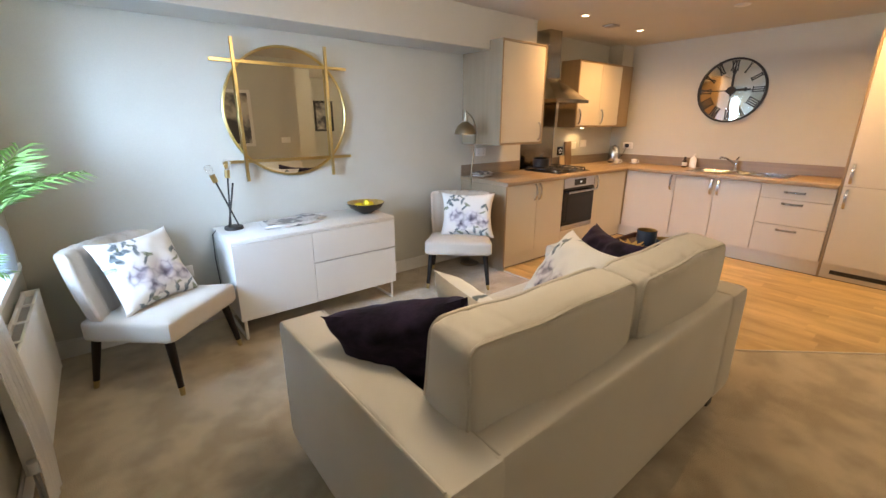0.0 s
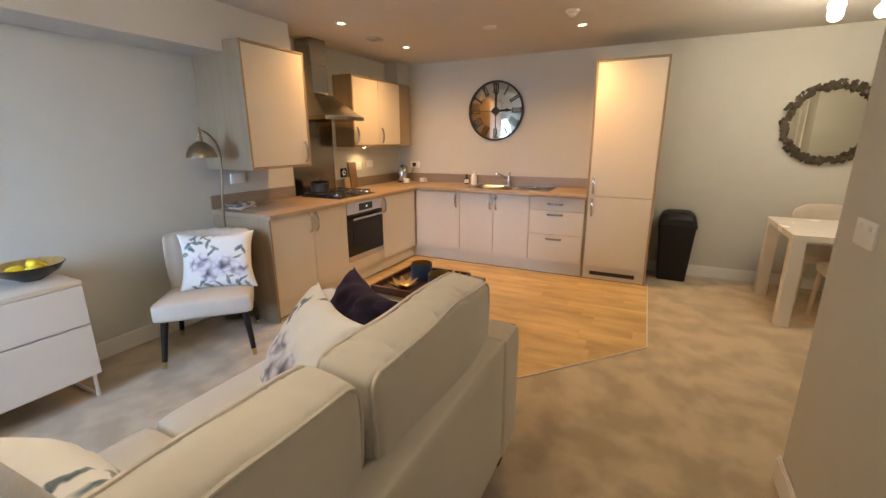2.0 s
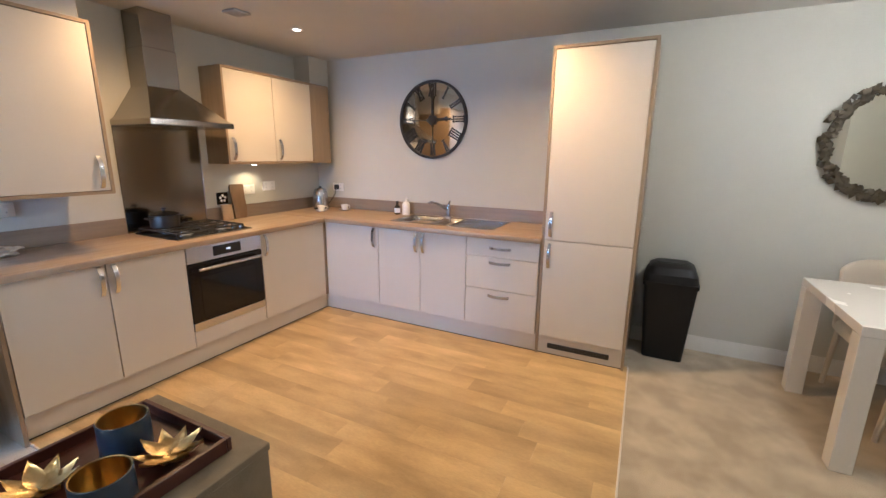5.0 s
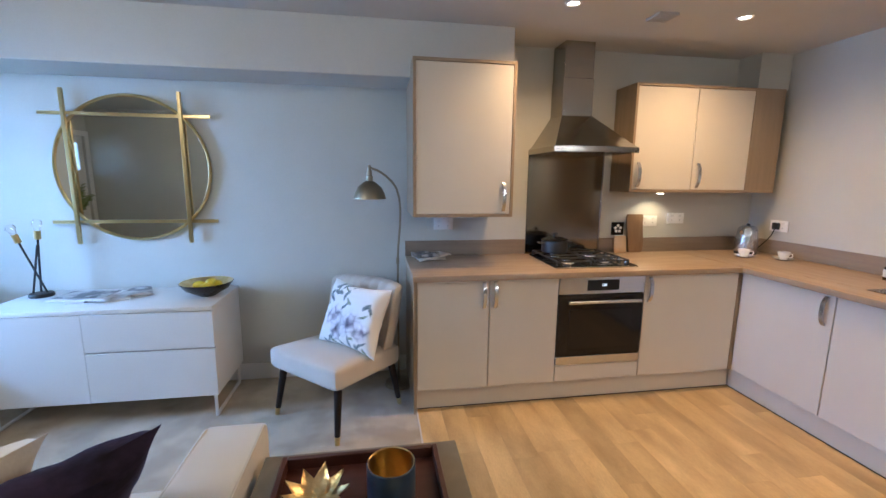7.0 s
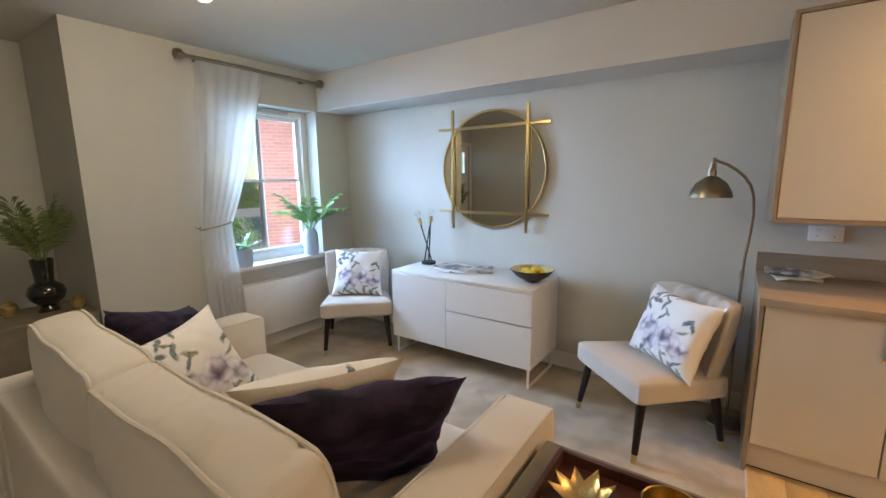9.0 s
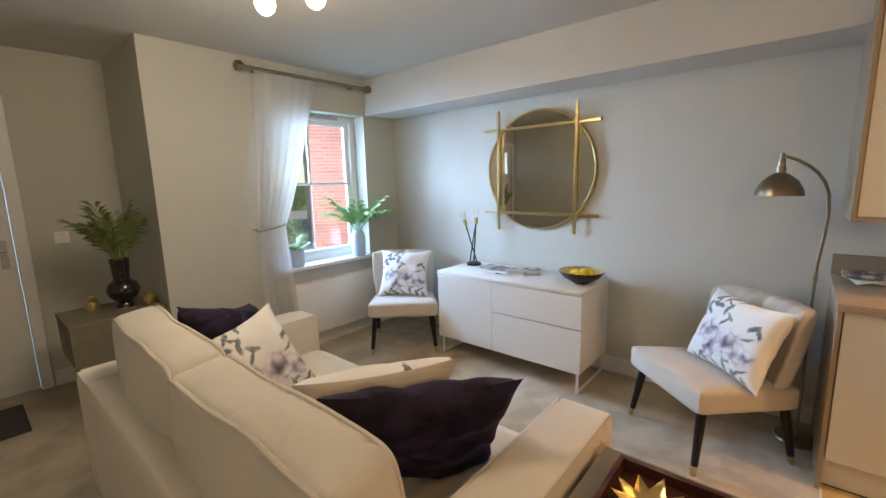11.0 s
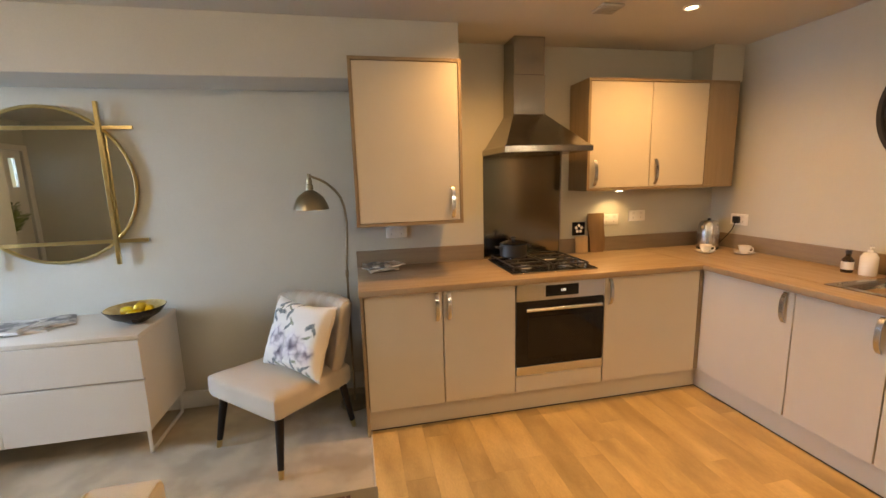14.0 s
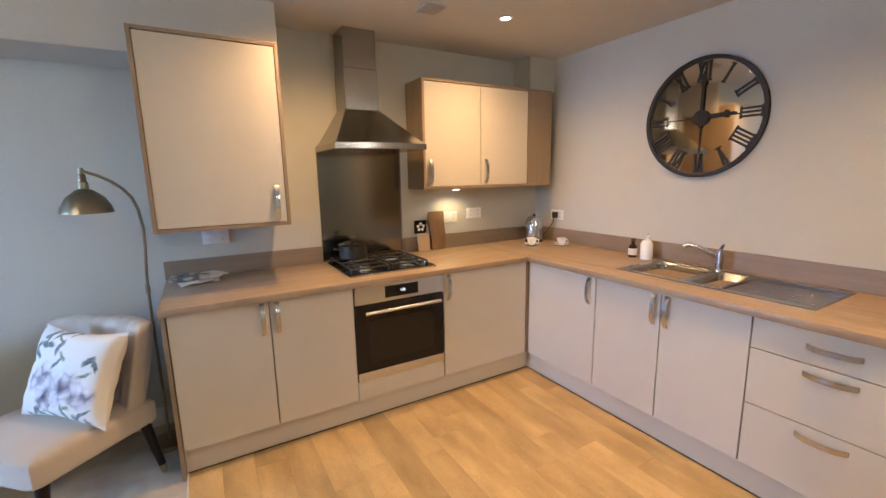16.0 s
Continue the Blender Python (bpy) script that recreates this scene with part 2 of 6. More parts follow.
M = dict(
    wall=surface("wall_paint", (0.51, 0.505, 0.455), 0.75, bump=0.10, grain=260, wear=0.03),
    ceiling=surface("ceiling_paint", (0.56, 0.55, 0.52), 0.85, bump=0.08, grain=220, wear=0.03),
    trim=surface("white_gloss_paint", (0.73, 0.72, 0.695), 0.35, wear=0.04),
    carpet=surface("beige_carpet", (0.46, 0.38, 0.265), 0.95, second=(0.325, 0.262, 0.175), scale=4.6, mix=0.22, bump=1.0, grain=170, sheen=0.35),
    plank=surface("oak_plank", (0.57, 0.395, 0.178), 0.34, second=(0.35, 0.235, 0.10), scale=3.2, mix=0.4, bump=0.06, grain=70, stretch=(2.4, 0.7, 1), rnd=0.17, wear=0.12),
    door=surface("cashmere_laminate", (0.59, 0.545, 0.475), 0.42, wear=0.03, grain=400),
    carcass=surface("grey_oak_laminate", (0.30, 0.222, 0.145), 0.5, second=(0.25, 0.185, 0.118), scale=3, stretch=(9, 9, 0.6), grain=40, bump=0.05),
    worktop=surface("oak_worktop", (0.36, 0.265, 0.175), 0.38, second=(0.28, 0.20, 0.13), scale=5, stretch=(0.7, 7, 1), grain=50),
    worktop_e=surface("oak_worktop_return", (0.36, 0.265, 0.175), 0.38, second=(0.28, 0.20, 0.13), scale=5, stretch=(7, 0.7, 1), grain=50),
    upstand=surface("oak_upstand", (0.26, 0.20, 0.145), 0.42, second=(0.21, 0.16, 0.115), scale=5, stretch=(0.7, 0.7, 6), grain=50),
    steel=surface("brushed_steel", (0.38, 0.365, 0.34), 0.23, 1.0, scale=2, wear=0.02),
    splash=surface("steel_splashback", (0.24, 0.22, 0.18), 0.15, 1.0, scale=2, wear=0.02),
    chrome=surface("chrome", (0.58, 0.61, 0.67), 0.24, 1.0, wear=0.02),
    brass=surface("brushed_brass", (0.58, 0.44, 0.20), 0.28, 1.0, wear=0.08),
    antique=surface("antique_brass", (0.31, 0.265, 0.185), 0.32, 1.0, wear=0.1),
    mirror=surface("mirror_silver", (0.80, 0.78, 0.70), 0.015, 1.0, wear=0.0),
    clockglass=surface("clock_mirror", (0.72, 0.70, 0.66), 0.05, 1.0, wear=0.1),
    black=surface("black_paint", (0.018, 0.017, 0.017), 0.45, wear=0.1),
    iron=surface("black_iron", (0.03, 0.028, 0.027), 0.6, 0.4, wear=0.15, bump=0.2),
    gloss=surface("black_glass", (0.009, 0.009, 0.010), 0.08, spec=0.35),
    binp=surface("charcoal_plastic", (0.009, 0.009, 0.010), 0.45, spec=0.3, bump=0.1, grain=500),
    darkwood=surface("dark_wood_legs", (0.013, 0.009, 0.008), 0.45, wear=0.2, spec=0.3),
    sofa=surface("cream_sofa_weave", (0.71, 0.66, 0.58), 0.9, second=(0.65, 0.60, 0.52), scale=3, bump=0.6, grain=700, sheen=0.25),
    piping=surface("cream_piping", (0.64, 0.59, 0.51), 0.85, wear=0.05),
    chair=surface("oatmeal_chair_weave", (0.56, 0.50, 0.43), 0.9, second=(0.50, 0.445, 0.38), scale=5, bump=0.6, grain=600, sheen=0.25),
    velvet=surface("aubergine_velvet", (0.007, 0.005, 0.009), 0.7, second=(0.028, 0.019, 0.040), scale=9, mix=0.3, bump=0.4, grain=50, sheen=0.03, stretch=(1, 1, 2.2), spec=0.12),
    plain=surface("champagne_satin", (0.62, 0.56, 0.47), 0.55, second=(0.54, 0.485, 0.405), scale=8, sheen=0.4, bump=0.2),
    white=surface("white_lacquer", (0.69, 0.68, 0.66), 0.35, wear=0.03),
    gap=surface("shadow_gap_grey", (0.42, 0.41, 0.40), 0.7),
    ceramic=surface("white_ceramic", (0.80, 0.79, 0.77), 0.15, coat=0.4, wear=0.02),
    bluepot=surface("blue_ribbed_ceramic", (0.46, 0.58, 0.72), 0.35, second=(0.38, 0.50, 0.66), wear=0.06),
    vase=surface("smoked_dark_glass", (0.012, 0.010, 0.009), 0.06, coat=0.5),
    leaf=surface("palm_leaf", (0.13, 0.30, 0.06), 0.5, second=(0.16, 0.30, 0.08), scale=8, wear=0.1),
    dullleaf=surface("dried_palm_leaf", (0.14, 0.20, 0.055), 0.6, second=(0.20, 0.23, 0.08), scale=8, wear=0.1),
    stem=surface("green_stem", (0.12, 0.17, 0.05), 0.6),
    taupe=surface("taupe_shagreen", (0.20, 0.17, 0.118), 0.55, second=(0.155, 0.13, 0.09), scale=14, bump=0.4, grain=300),
    tray=surface("mahogany_tray", (0.09, 0.03, 0.02), 0.35, second=(0.05, 0.017, 0.012), scale=5, stretch=(1, 6, 1), wear=0.1),
    goldfoil=surface("gold_leaf", (0.70, 0.50, 0.20), 0.3, 1.0, second=(0.85, 0.68, 0.36), scale=30, bump=0.6, grain=60),
    slate=surface("slate_blue_glaze", (0.030, 0.055, 0.095), 0.35, wear=0.1),
    bowl=surface("dark_bronze_bowl", (0.045, 0.04, 0.035), 0.25, 0.7, wear=0.1),
    lemon=surface("lemon_skin", (0.72, 0.55, 0.03), 0.4, bump=0.4, grain=160),
    paper=surface("magazine_paper", (0.72, 0.71, 0.70), 0.5, wear=0.03),
    print=surface("printed_picture", (0.10, 0.10, 0.11), 0.4, second=(0.50, 0.49, 0.48), scale=13, mix=0.12),
    art=surface("grey_art_print", (0.50, 0.47, 0.42), 0.5, second=(0.06, 0.06, 0.07), scale=3.2, mix=0.15),
    chopping=surface("walnut_board", (0.22, 0.13, 0.065), 0.45, second=(0.15, 0.085, 0.04), scale=6, stretch=(6, 6, 0.8)),
    plastic=surface("white_plastic", (0.78, 0.77, 0.74), 0.3, wear=0.02),
    amber=surface("amber_glass", (0.03, 0.014, 0.006), 0.1, coat=0.5),
    table=surface("white_table_lacquer", (0.74, 0.71, 0.66), 0.25, coat=0.3, wear=0.03),
    dining=surface("cream_chair_fabric", (0.58, 0.51, 0.41), 0.85, sheen=0.2, bump=0.4, grain=500),
    oakleg=surface("pale_oak", (0.48, 0.35, 0.22), 0.5, second=(0.40, 0.28, 0.17), stretch=(5, 5, 0.6)),
    wreath=surface("bronze_leaf_metal", (0.035, 0.028, 0.018), 0.5, 0.5, second=(0.095, 0.075, 0.045), scale=20),
    curtain=surface("sheer_voile", (0.76, 0.745, 0.71), 0.9, wear=0.03, sheen=0.2),
    mat=surface("dark_door_mat", (0.05, 0.047, 0.045), 0.95, bump=1.0, grain=200),
    brick=surface("red_brick", (0.55, 0.22, 0.16), 0.9, second=(0.46, 0.17, 0.12), scale=4, bump=0.5, grain=90, rnd=0.14),
    mortar=surface("pink_mortar", (0.54, 0.40, 0.34), 0.95, bump=0.4),
    grass=surface("lawn", (0.07, 0.12, 0.03), 0.9, second=(0.11, 0.16, 0.05), scale=2, bump=0.6),
    hedge=surface("hedge_leaf", (0.11, 0.16, 0.07), 0.7, second=(0.16, 0.21, 0.11), scale=9),
    concrete=surface("pale_concrete", (0.42, 0.41, 0.39), 0.9, bump=0.4),
    pane=glassy("window_glass", (0.97, 0.99, 0.99)),
    bulbglass=glassy("clear_bulb_glass", (0.98, 0.97, 0.94)),
    ovenglass=surface("oven_black_glass", (0.010, 0.009, 0.009), 0.10, spec=0.3),
    led=glowing("led_digits", (0.85, 0.95, 1.0), 1.2),
    globe=glowing("lit_globe", (1.0, 0.88, 0.70), 14.0),
    spotlens=glowing("downlight_lens", (1.0, 0.84, 0.62), 22.0),
    floral=floral(),
    floral_pale=floral("sparse_floral_cotton", 0.56),
)
M["velvet"].node_tree.nodes["Principled BSDF"].inputs["Sheen Weight"].default_value = 0.10
M["velvet"].node_tree.nodes["Principled BSDF"].inputs["Sheen Tint"].default_value = (0.42, 0.32, 0.75, 1)
M["steel"].node_tree.nodes["Principled BSDF"].inputs["Anisotropic"].default_value = 0.6
# The voile lets light through.
vn, vl = M["curtain"].node_tree.nodes, M["curtain"].node_tree.links
tr, mx, ou = vn.new("ShaderNodeBsdfTranslucent"), vn.new("ShaderNodeMixShader"), vn["Material Output"]
tr.inputs[0].default_value = (0.72, 0.70, 0.67, 1)
mx.inputs[0].default_value = 0.12
vl.new(vn["Principled BSDF"].outputs[0], mx.inputs[1])
vl.new(tr.outputs[0], mx.inputs[2])
sheer, clear = vn.new("ShaderNodeMixShader"), vn.new("ShaderNodeBsdfTransparent")
sheer.inputs[0].default_value = 0.17
vl.new(mx.outputs[0], sheer.inputs[1])
vl.new(clear.outputs[0], sheer.inputs[2])
vl.new(sheer.outputs[0], ou.inputs[0])


# ---- building blocks ----
def join(bm, other):
    me = bpy.data.meshes.new("tmp")
    other.to_mesh(me)
    other.free()
    bm.from_mesh(me)
    bpy.data.meshes.remove(me)
    return bm


def box(x0, x1, y0, y1, z0, z1, bev=0.0, seg=1, bm=None):
    b = bmesh.new()
    bmesh.ops.create_cube(b, size=1)
    for v in b.verts:
        v.co = (x0 + (v.co.x + 0.5) * (x1 - x0), y0 + (v.co.y + 0.5) * (y1 - y0), z0 + (v.co.z + 0.5) * (z1 - z0))
    if bev:
        bmesh.ops.bevel(b, geom=list(b.edges), offset=bev, segments=seg, affect="EDGES", profile=0.5)
    return join(bm, b) if bm else b


def lathe(profile, seg=24, at=(0, 0, 0), bm=None):
    """A turned shape from (radius, height) pairs."""
    b = bmesh.new()
    rings = []
    for r, z in profile:
        if r < 1e-5:
            rings.append([b.verts.new((at[0], at[1], at[2] + z))])
        else:
            rings.append([b.verts.new((at[0] + r * math.cos(2 * math.pi * k / seg), at[1] + r * math.sin(2 * math.pi * k / seg), at[2] + z)) for k in range(seg)])
    for p, q in zip(rings, rings[1:]):
        for k in range(seg):
            j = (k + 1) % seg
            if len(p) == 1 and len(q) == 1:
                continue
            if len(p) == 1:
                b.faces.new((p[0], q[j], q[k]))
            elif len(q) == 1:
                b.faces.new((p[k], p[j], q[0]))
            else:
                b.faces.new((p[k], p[j], q[j], q[k]))
    return join(bm, b) if bm else b


def tube(points, radius, seg=8, closed=False, bm=None):
    b = bmesh.new()
    pts = [Vector(p) for p in points]
    rad = radius if isinstance(radius, (list, tuple)) else [radius] * len(pts)
    rings, up = [], Vector((0.31, 0.17, 0.93))
    for i, p in enumerate(pts):
        if closed:
            d = pts[(i + 1) % len(pts)] - pts[i - 1]
        else:
            d = pts[min(i + 1, len(pts) - 1)] - pts[max(i - 1, 0)]
        d.normalize()
        u = d.cross(up)
        if u.length < 0.05:
            u = d.cross(Vector((1, 0, 0)))
        u.normalize()
        w = d.cross(u)
        up = u.cross(d)
        rings.append([b.verts.new(p + rad[i] * (math.cos(2 * math.pi * k / seg) * u + math.sin(2 * math.pi * k / seg) * w)) for k in range(seg)])
    pairs = list(zip(rings, rings[1:])) + ([(rings[-1], rings[0])] if closed else [])
    for p, q in pairs:
        for k in range(seg):
            b.faces.new((p[k], p[(k + 1) % seg], q[(k + 1) % seg], q[k]))
    if not closed:
        b.faces.new(rings[0])
        b.faces.new(rings[-1][::-1])
    return join(bm, b) if bm else b


def soft(sx, sy, sz, r=0.05, bulge=(0, 0, 0), n=10, at=(0, 0, 0)):
    """An upholstered block: rounded edges, faces that swell."""
    b = bmesh.new()
    bmesh.ops.create_cube(b, size=2)
    bmesh.ops.subdivide_edges(b, edges=list(b.edges), cuts=n, use_grid_fill=True)
    h = Vector((sx / 2, sy / 2, sz / 2))
    for v in b.verts:
        u = v.co.copy()
        q = Vector((u.x * h.x, u.y * h.y, u.z * h.z))
        inner = Vector([max(-(h[i] - r), min(h[i] - r, q[i])) for i in range(3)])
        d = q - inner
        if d.length > 1e-6:
            q = inner + d.normalized() * min(r, d.length)
        w = [math.cos(math.pi / 2 * max(-1, min(1, c))) for c in u]
        q.x += math.copysign(bulge[0], u.x) * w[1] * w[2] * abs(u.x)
        q.y += math.copysign(bulge[1], u.y) * w[0] * w[2] * abs(u.y)
        q.z += math.copysign(bulge[2], u.z) * w[0] * w[1] * abs(u.z)
        v.co = q + Vector(at)
    return b


def pillow(w, h, t, n=16, seed=0, crush=0.012, pinch=0.10):
    """A scatter cushion in the x-z plane, standing on z = 0, with pinched corners and creases."""
    b = bmesh.new()
    grid = {}
    for s in (1, -1):
        for i in range(n + 1):
            for j in range(n + 1):
                u, v = 2 * i / n - 1, 2 * j / n - 1
                edge = abs(u) > 0.999 or abs(v) > 0.999
                if edge and s < 0:
                    grid[s, i, j] = grid[1, i, j]
                    continue
                pin = 1 - pinch * (1 - u * u) * v * v
                pin2 = 1 - pinch * (1 - v * v) * u * u
                k = max(0.0, (1 - u ** 4) * (1 - v ** 4)) ** 0.55
                wr = crush * (noise.noise(Vector((u * 2.3 + seed, v * 2.3, s))) + 0.6 * noise.noise(Vector((u * 5.1, v * 5.1 + seed, s * 2)))) * (1 - abs(u * v))
                grid[s, i, j] = b.verts.new((u * w / 2 * pin2, s * (t / 2 * k) + wr * (0 if edge else 1), h / 2 + v * h / 2 * pin))
        for i in range(n):
            for j in range(n):
                f = [grid[s, i, j], grid[s, i + 1, j], grid[s, i + 1, j + 1], grid[s, i, j + 1]]
                b.faces.new(f if s < 0 else f[::-1])
    return b


def slope(bm, m):
    bmesh.ops.transform(bm, matrix=m, verts=bm.verts)
    return bm


def part(name, bm, material, parent=None, label="", smooth=True):
    bmesh.ops.recalc_face_normals(bm, faces=bm.faces)
    me = bpy.data.meshes.new(name)
    bm.to_mesh(me)
    bm.free()
    me.materials.append(M[material] if isinstance(material, str) else material)
    if smooth:
        me.shade_smooth()
        me.set_sharp_from_angle(angle=radians(38))
    ob = new(name, me)
    ob.parent = parent
    return tagged(ob, label=label)


def thing(name, label, category, x, y, z=0.0, rz=0.0, group=""):
    ob = new(name)
    ob.empty_display_size = 0.1
    ob.matrix_basis = pose(x, y, z, 0, 0, rz)
    return tagged(ob, label, category, group)


def build(name, bm, material, label, category):
    return tagged(part(name, bm, material), label, category, kind="structure")


# ---- structure ----
WEST, NORTH, EAST, SOUTH, TOP = 0.01, 4.19, 6.37, 0.27, 2.42
RECESS, RETURN = -0.87, 2.0
T = 0.14
fb_ = box(RECESS - T, EAST + T, SOUTH - T, NORTH + T, -0.12, 0.0)
box(3.09, EAST + T, -2.6, SOUTH - T, -0.12, 0.0, bm=fb_)
build("floor", fb_, "carpet", "beige cut-pile carpet with brushed patches", "floor")
build("ceiling", box(-1.1, EAST + T, -2.6, NORTH + T, TOP, TOP + 0.12), "ceiling", "smooth white painted ceiling", "ceiling")
build("wall_north", box(WEST - T, EAST + T, NORTH, NORTH + T, 0, TOP), "wall", "pale grey painted plaster wall", "wall")
build("wall_east", box(EAST, EAST + T, -2.6, NORTH, 0, TOP), "wall", "pale grey painted plaster wall", "wall")
WY0, WY1, WZ0, WZ1 = 2.80, 3.80, 0.745, 2.085
WT = 0.30
w = box(WEST - WT, WEST, RETURN, WY0, 0, TOP)
box(WEST - WT, WEST, WY1, NORTH, 0, TOP, bm=w)
box(WEST - WT, WEST, WY0, WY1, 0, WZ0, bm=w)
box(WEST - WT, WEST, WY0, WY1, WZ1, TOP, bm=w)
build("wall_west", w, "wall", "pale grey window wall with a deep reveal", "wall")
build("wall_return", box(RECESS, WEST - WT, RETURN, RETURN + T, 0, TOP), "wall", "pale grey return wall of the entrance recess", "wall")
DY0, DY1, DZ = 0.34, 1.36, 2.03
w = box(RECESS - T, RECESS, DY1, RETURN + T, 0, TOP)
box(RECESS - T, RECESS, SOUTH - T, DY0, 0, TOP, bm=w)
box(RECESS - T, RECESS, DY0, DY1, DZ, TOP, bm=w)
build("wall_entrance", w, "wall", "pale grey wall round the entrance door", "wall")
build("wall_south", box(RECESS, 3.23, SOUTH - T, SOUTH, 0, TOP, 0.004), "wall", "pale grey wall ending in an outside corner", "wall")
build("wall_passage", box(3.09, 3.23, -0.95, SOUTH - T, 0, TOP), "wall", "pale grey side wall of the passage", "wall")
build("wall_passage_end", box(3.23, 3.98, -1.09, -0.95, 0, TOP), "wall", "pale grey end wall of the passage", "wall")
build("wall_dining_west", box(3.84, 3.98, -2.46, -1.09, 0, TOP), "wall", "pale grey wall beside the dining table", "wall")
build("wall_dining_south", box(3.84, EAST, -2.6, -2.46, 0, TOP), "wall", "pale grey wall behind the dining table", "wall")
build("ceiling_boxing", box(WEST, 4.13, 3.82, NORTH, 2.09, TOP, 0.003), "ceiling", "white boxed-in soffit along the wall", "soffit")
build("pipe_boxing", box(6.10, EAST, 3.99, NORTH, 2.16, TOP), "wall", "pale boxed-in pipe above the wall cabinet", "boxing")


def skirting(name, x0, x1, y0, y1):
    b = box(x0, x1, y0, y1, 0, 0.105)
    box(x0 + 0.003, x1 - 0.003, y0 + 0.003, y1 - 0.003, 0.105, 0.12, 0.002, bm=b)
    build(name, b, "trim", "white painted skirting board", "skirting")


skirting("baseboard_north", WEST + 0.015, 3.455, NORTH - 0.015, NORTH)
skirting("baseboard_east", EAST - 0.015, EAST, -2.445, 0.86)
skirting("baseboard_west", WEST, WEST + 0.015, RETURN - 0.015, NORTH - 0.015)
skirting("baseboard_south", RECESS + 0.015, 3.245, SOUTH, SOUTH + 0.015)
skirting("baseboard_pier", 3.23, 3.245, -0.935, SOUTH)
skirting("baseboard_return", RECESS + 0.015, WEST, RETURN - 0.015, RETURN)
skirting("baseboard_entrance", RECESS, RECESS + 0.015, DY1 + 0.08, RETURN - 0.015)

# Window: white frame, two sashes, glazing bars.
win = thing("window_1", "white framed sash window with glazing bars", "window", WEST - 0.19, (WY0 + WY1) / 2, WZ0)
tagged(win, kind="structure")
ww, wh = WY1 - WY0, WZ1 - WZ0
f = box(-0.04, 0.04, -ww / 2, -ww / 2 + 0.06, 0, wh, 0.004)
box(-0.04, 0.04, ww / 2 - 0.06, ww / 2, 0, wh, 0.004, bm=f)
box(-0.04, 0.04, -ww / 2 + 0.06, ww / 2 - 0.06, 0, 0.06, 0.004, bm=f)
box(-0.04, 0.04, -ww / 2 + 0.06, ww / 2 - 0.06, wh - 0.06, wh, 0.004, bm=f)
part("window_frame", f, "trim", win)
MID = 0.69
for nm, z0, z1, xo in (("lower_sash", 0.06, MID + 0.02, 0.0), ("upper_sash", MID + 0.02, wh - 0.06, -0.012)):
    y0, y1 = -ww / 2 + 0.06, ww / 2 - 0.06
    s = box(xo - 0.02, xo + 0.02, y0, y0 + 0.045, z0, z1, 0.003)
    box(xo - 0.02, xo + 0.02, y1 - 0.045, y1, z0, z1, 0.003, bm=s)
    box(xo - 0.02, xo + 0.02, y0 + 0.045, y1 - 0.045, z0, z0 + (0.035 if nm == "lower_sash" else 0.012), 0.003, bm=s)
    box(xo - 0.02, xo + 0.02, y0 + 0.045, y1 - 0.045, z1 - (0.012 if nm == "lower_sash" else 0.035), z1, 0.003, bm=s)
    sash = part(nm, s, "trim", win)
    if nm == "upper_sash":
        part("glazing_bar", box(xo - 0.012, xo + 0.012, -0.011, 0.011, z0 + 0.012, z1 - 0.035), "trim", sash)
    pane = part("pane", box(xo - 0.003, xo + 0.003, y0 + 0.045, y1 - 0.045, z0 + (0.035 if nm == "lower_sash" else 0.012), z1 - (0.012 if nm == "lower_sash" else 0.035)), "pane", sash)
    pane.visible_shadow = False
part("trickle_vent", box(0.041, 0.054, -0.30, 0.30, wh - 0.042, wh - 0.018, 0.003), "gap", win, "grey slotted trickle vent")
part("window_sill", box(0.04, 0.245, -ww / 2 - 0.04, ww / 2 + 0.04, -0.03, 0.004, 0.006, 2), "trim", win, "white painted window board")

# Entrance door with lever handle and a narrow light.
d = thing("door_1", "white panelled entrance door, closed, with lever handle", "door", RECESS, (DY0 + DY1) / 2)
tagged(d, kind="structure")
dw = DY1 - DY0
a = box(0.0, 0.018, -dw / 2 - 0.07, -dw / 2, 0, DZ + 0.07, 0.004)
box(0.0, 0.018, dw / 2, dw / 2 + 0.07, 0, DZ + 0.07, 0.004, bm=a)
box(0.0, 0.018, -dw / 2, dw / 2, DZ, DZ + 0.07, 0.004, bm=a)
part("architrave", a, "trim", d)
leaf_b = box(-0.07, -0.03, -dw / 2 + 0.003, -0.405, 0.005, DZ - 0.003, 0.002)
box(-0.07, -0.03, -0.29, dw / 2 - 0.003, 0.005, DZ - 0.003, 0.002, bm=leaf_b)
box(-0.07, -0.03, -0.405, -0.29, 0.005, 1.55, bm=leaf_b)
box(-0.07, -0.03, -0.405, -0.29, 1.93, DZ - 0.003, bm=leaf_b)
part("door_leaf", leaf_b, "white", d)
part("door_light", box(-0.055, -0.045, -0.405, -0.29, 1.55, 1.93), "pane", d, "narrow clear glass light")
hb = box(-0.03, -0.022, 0.43, 0.47, 0.92, 1.12, 0.002)
tube([(-0.02, 0.45, 1.05), (0.03, 0.45, 1.05), (0.035, 0.43, 1.05), (0.035, 0.33, 1.05)], 0.009, bm=hb)
part("door_handle", hb, "chrome", d)


# ---- kitchen ----
FRONT, FRONT_E, WTOP = 3.535, 5.71, 0.90


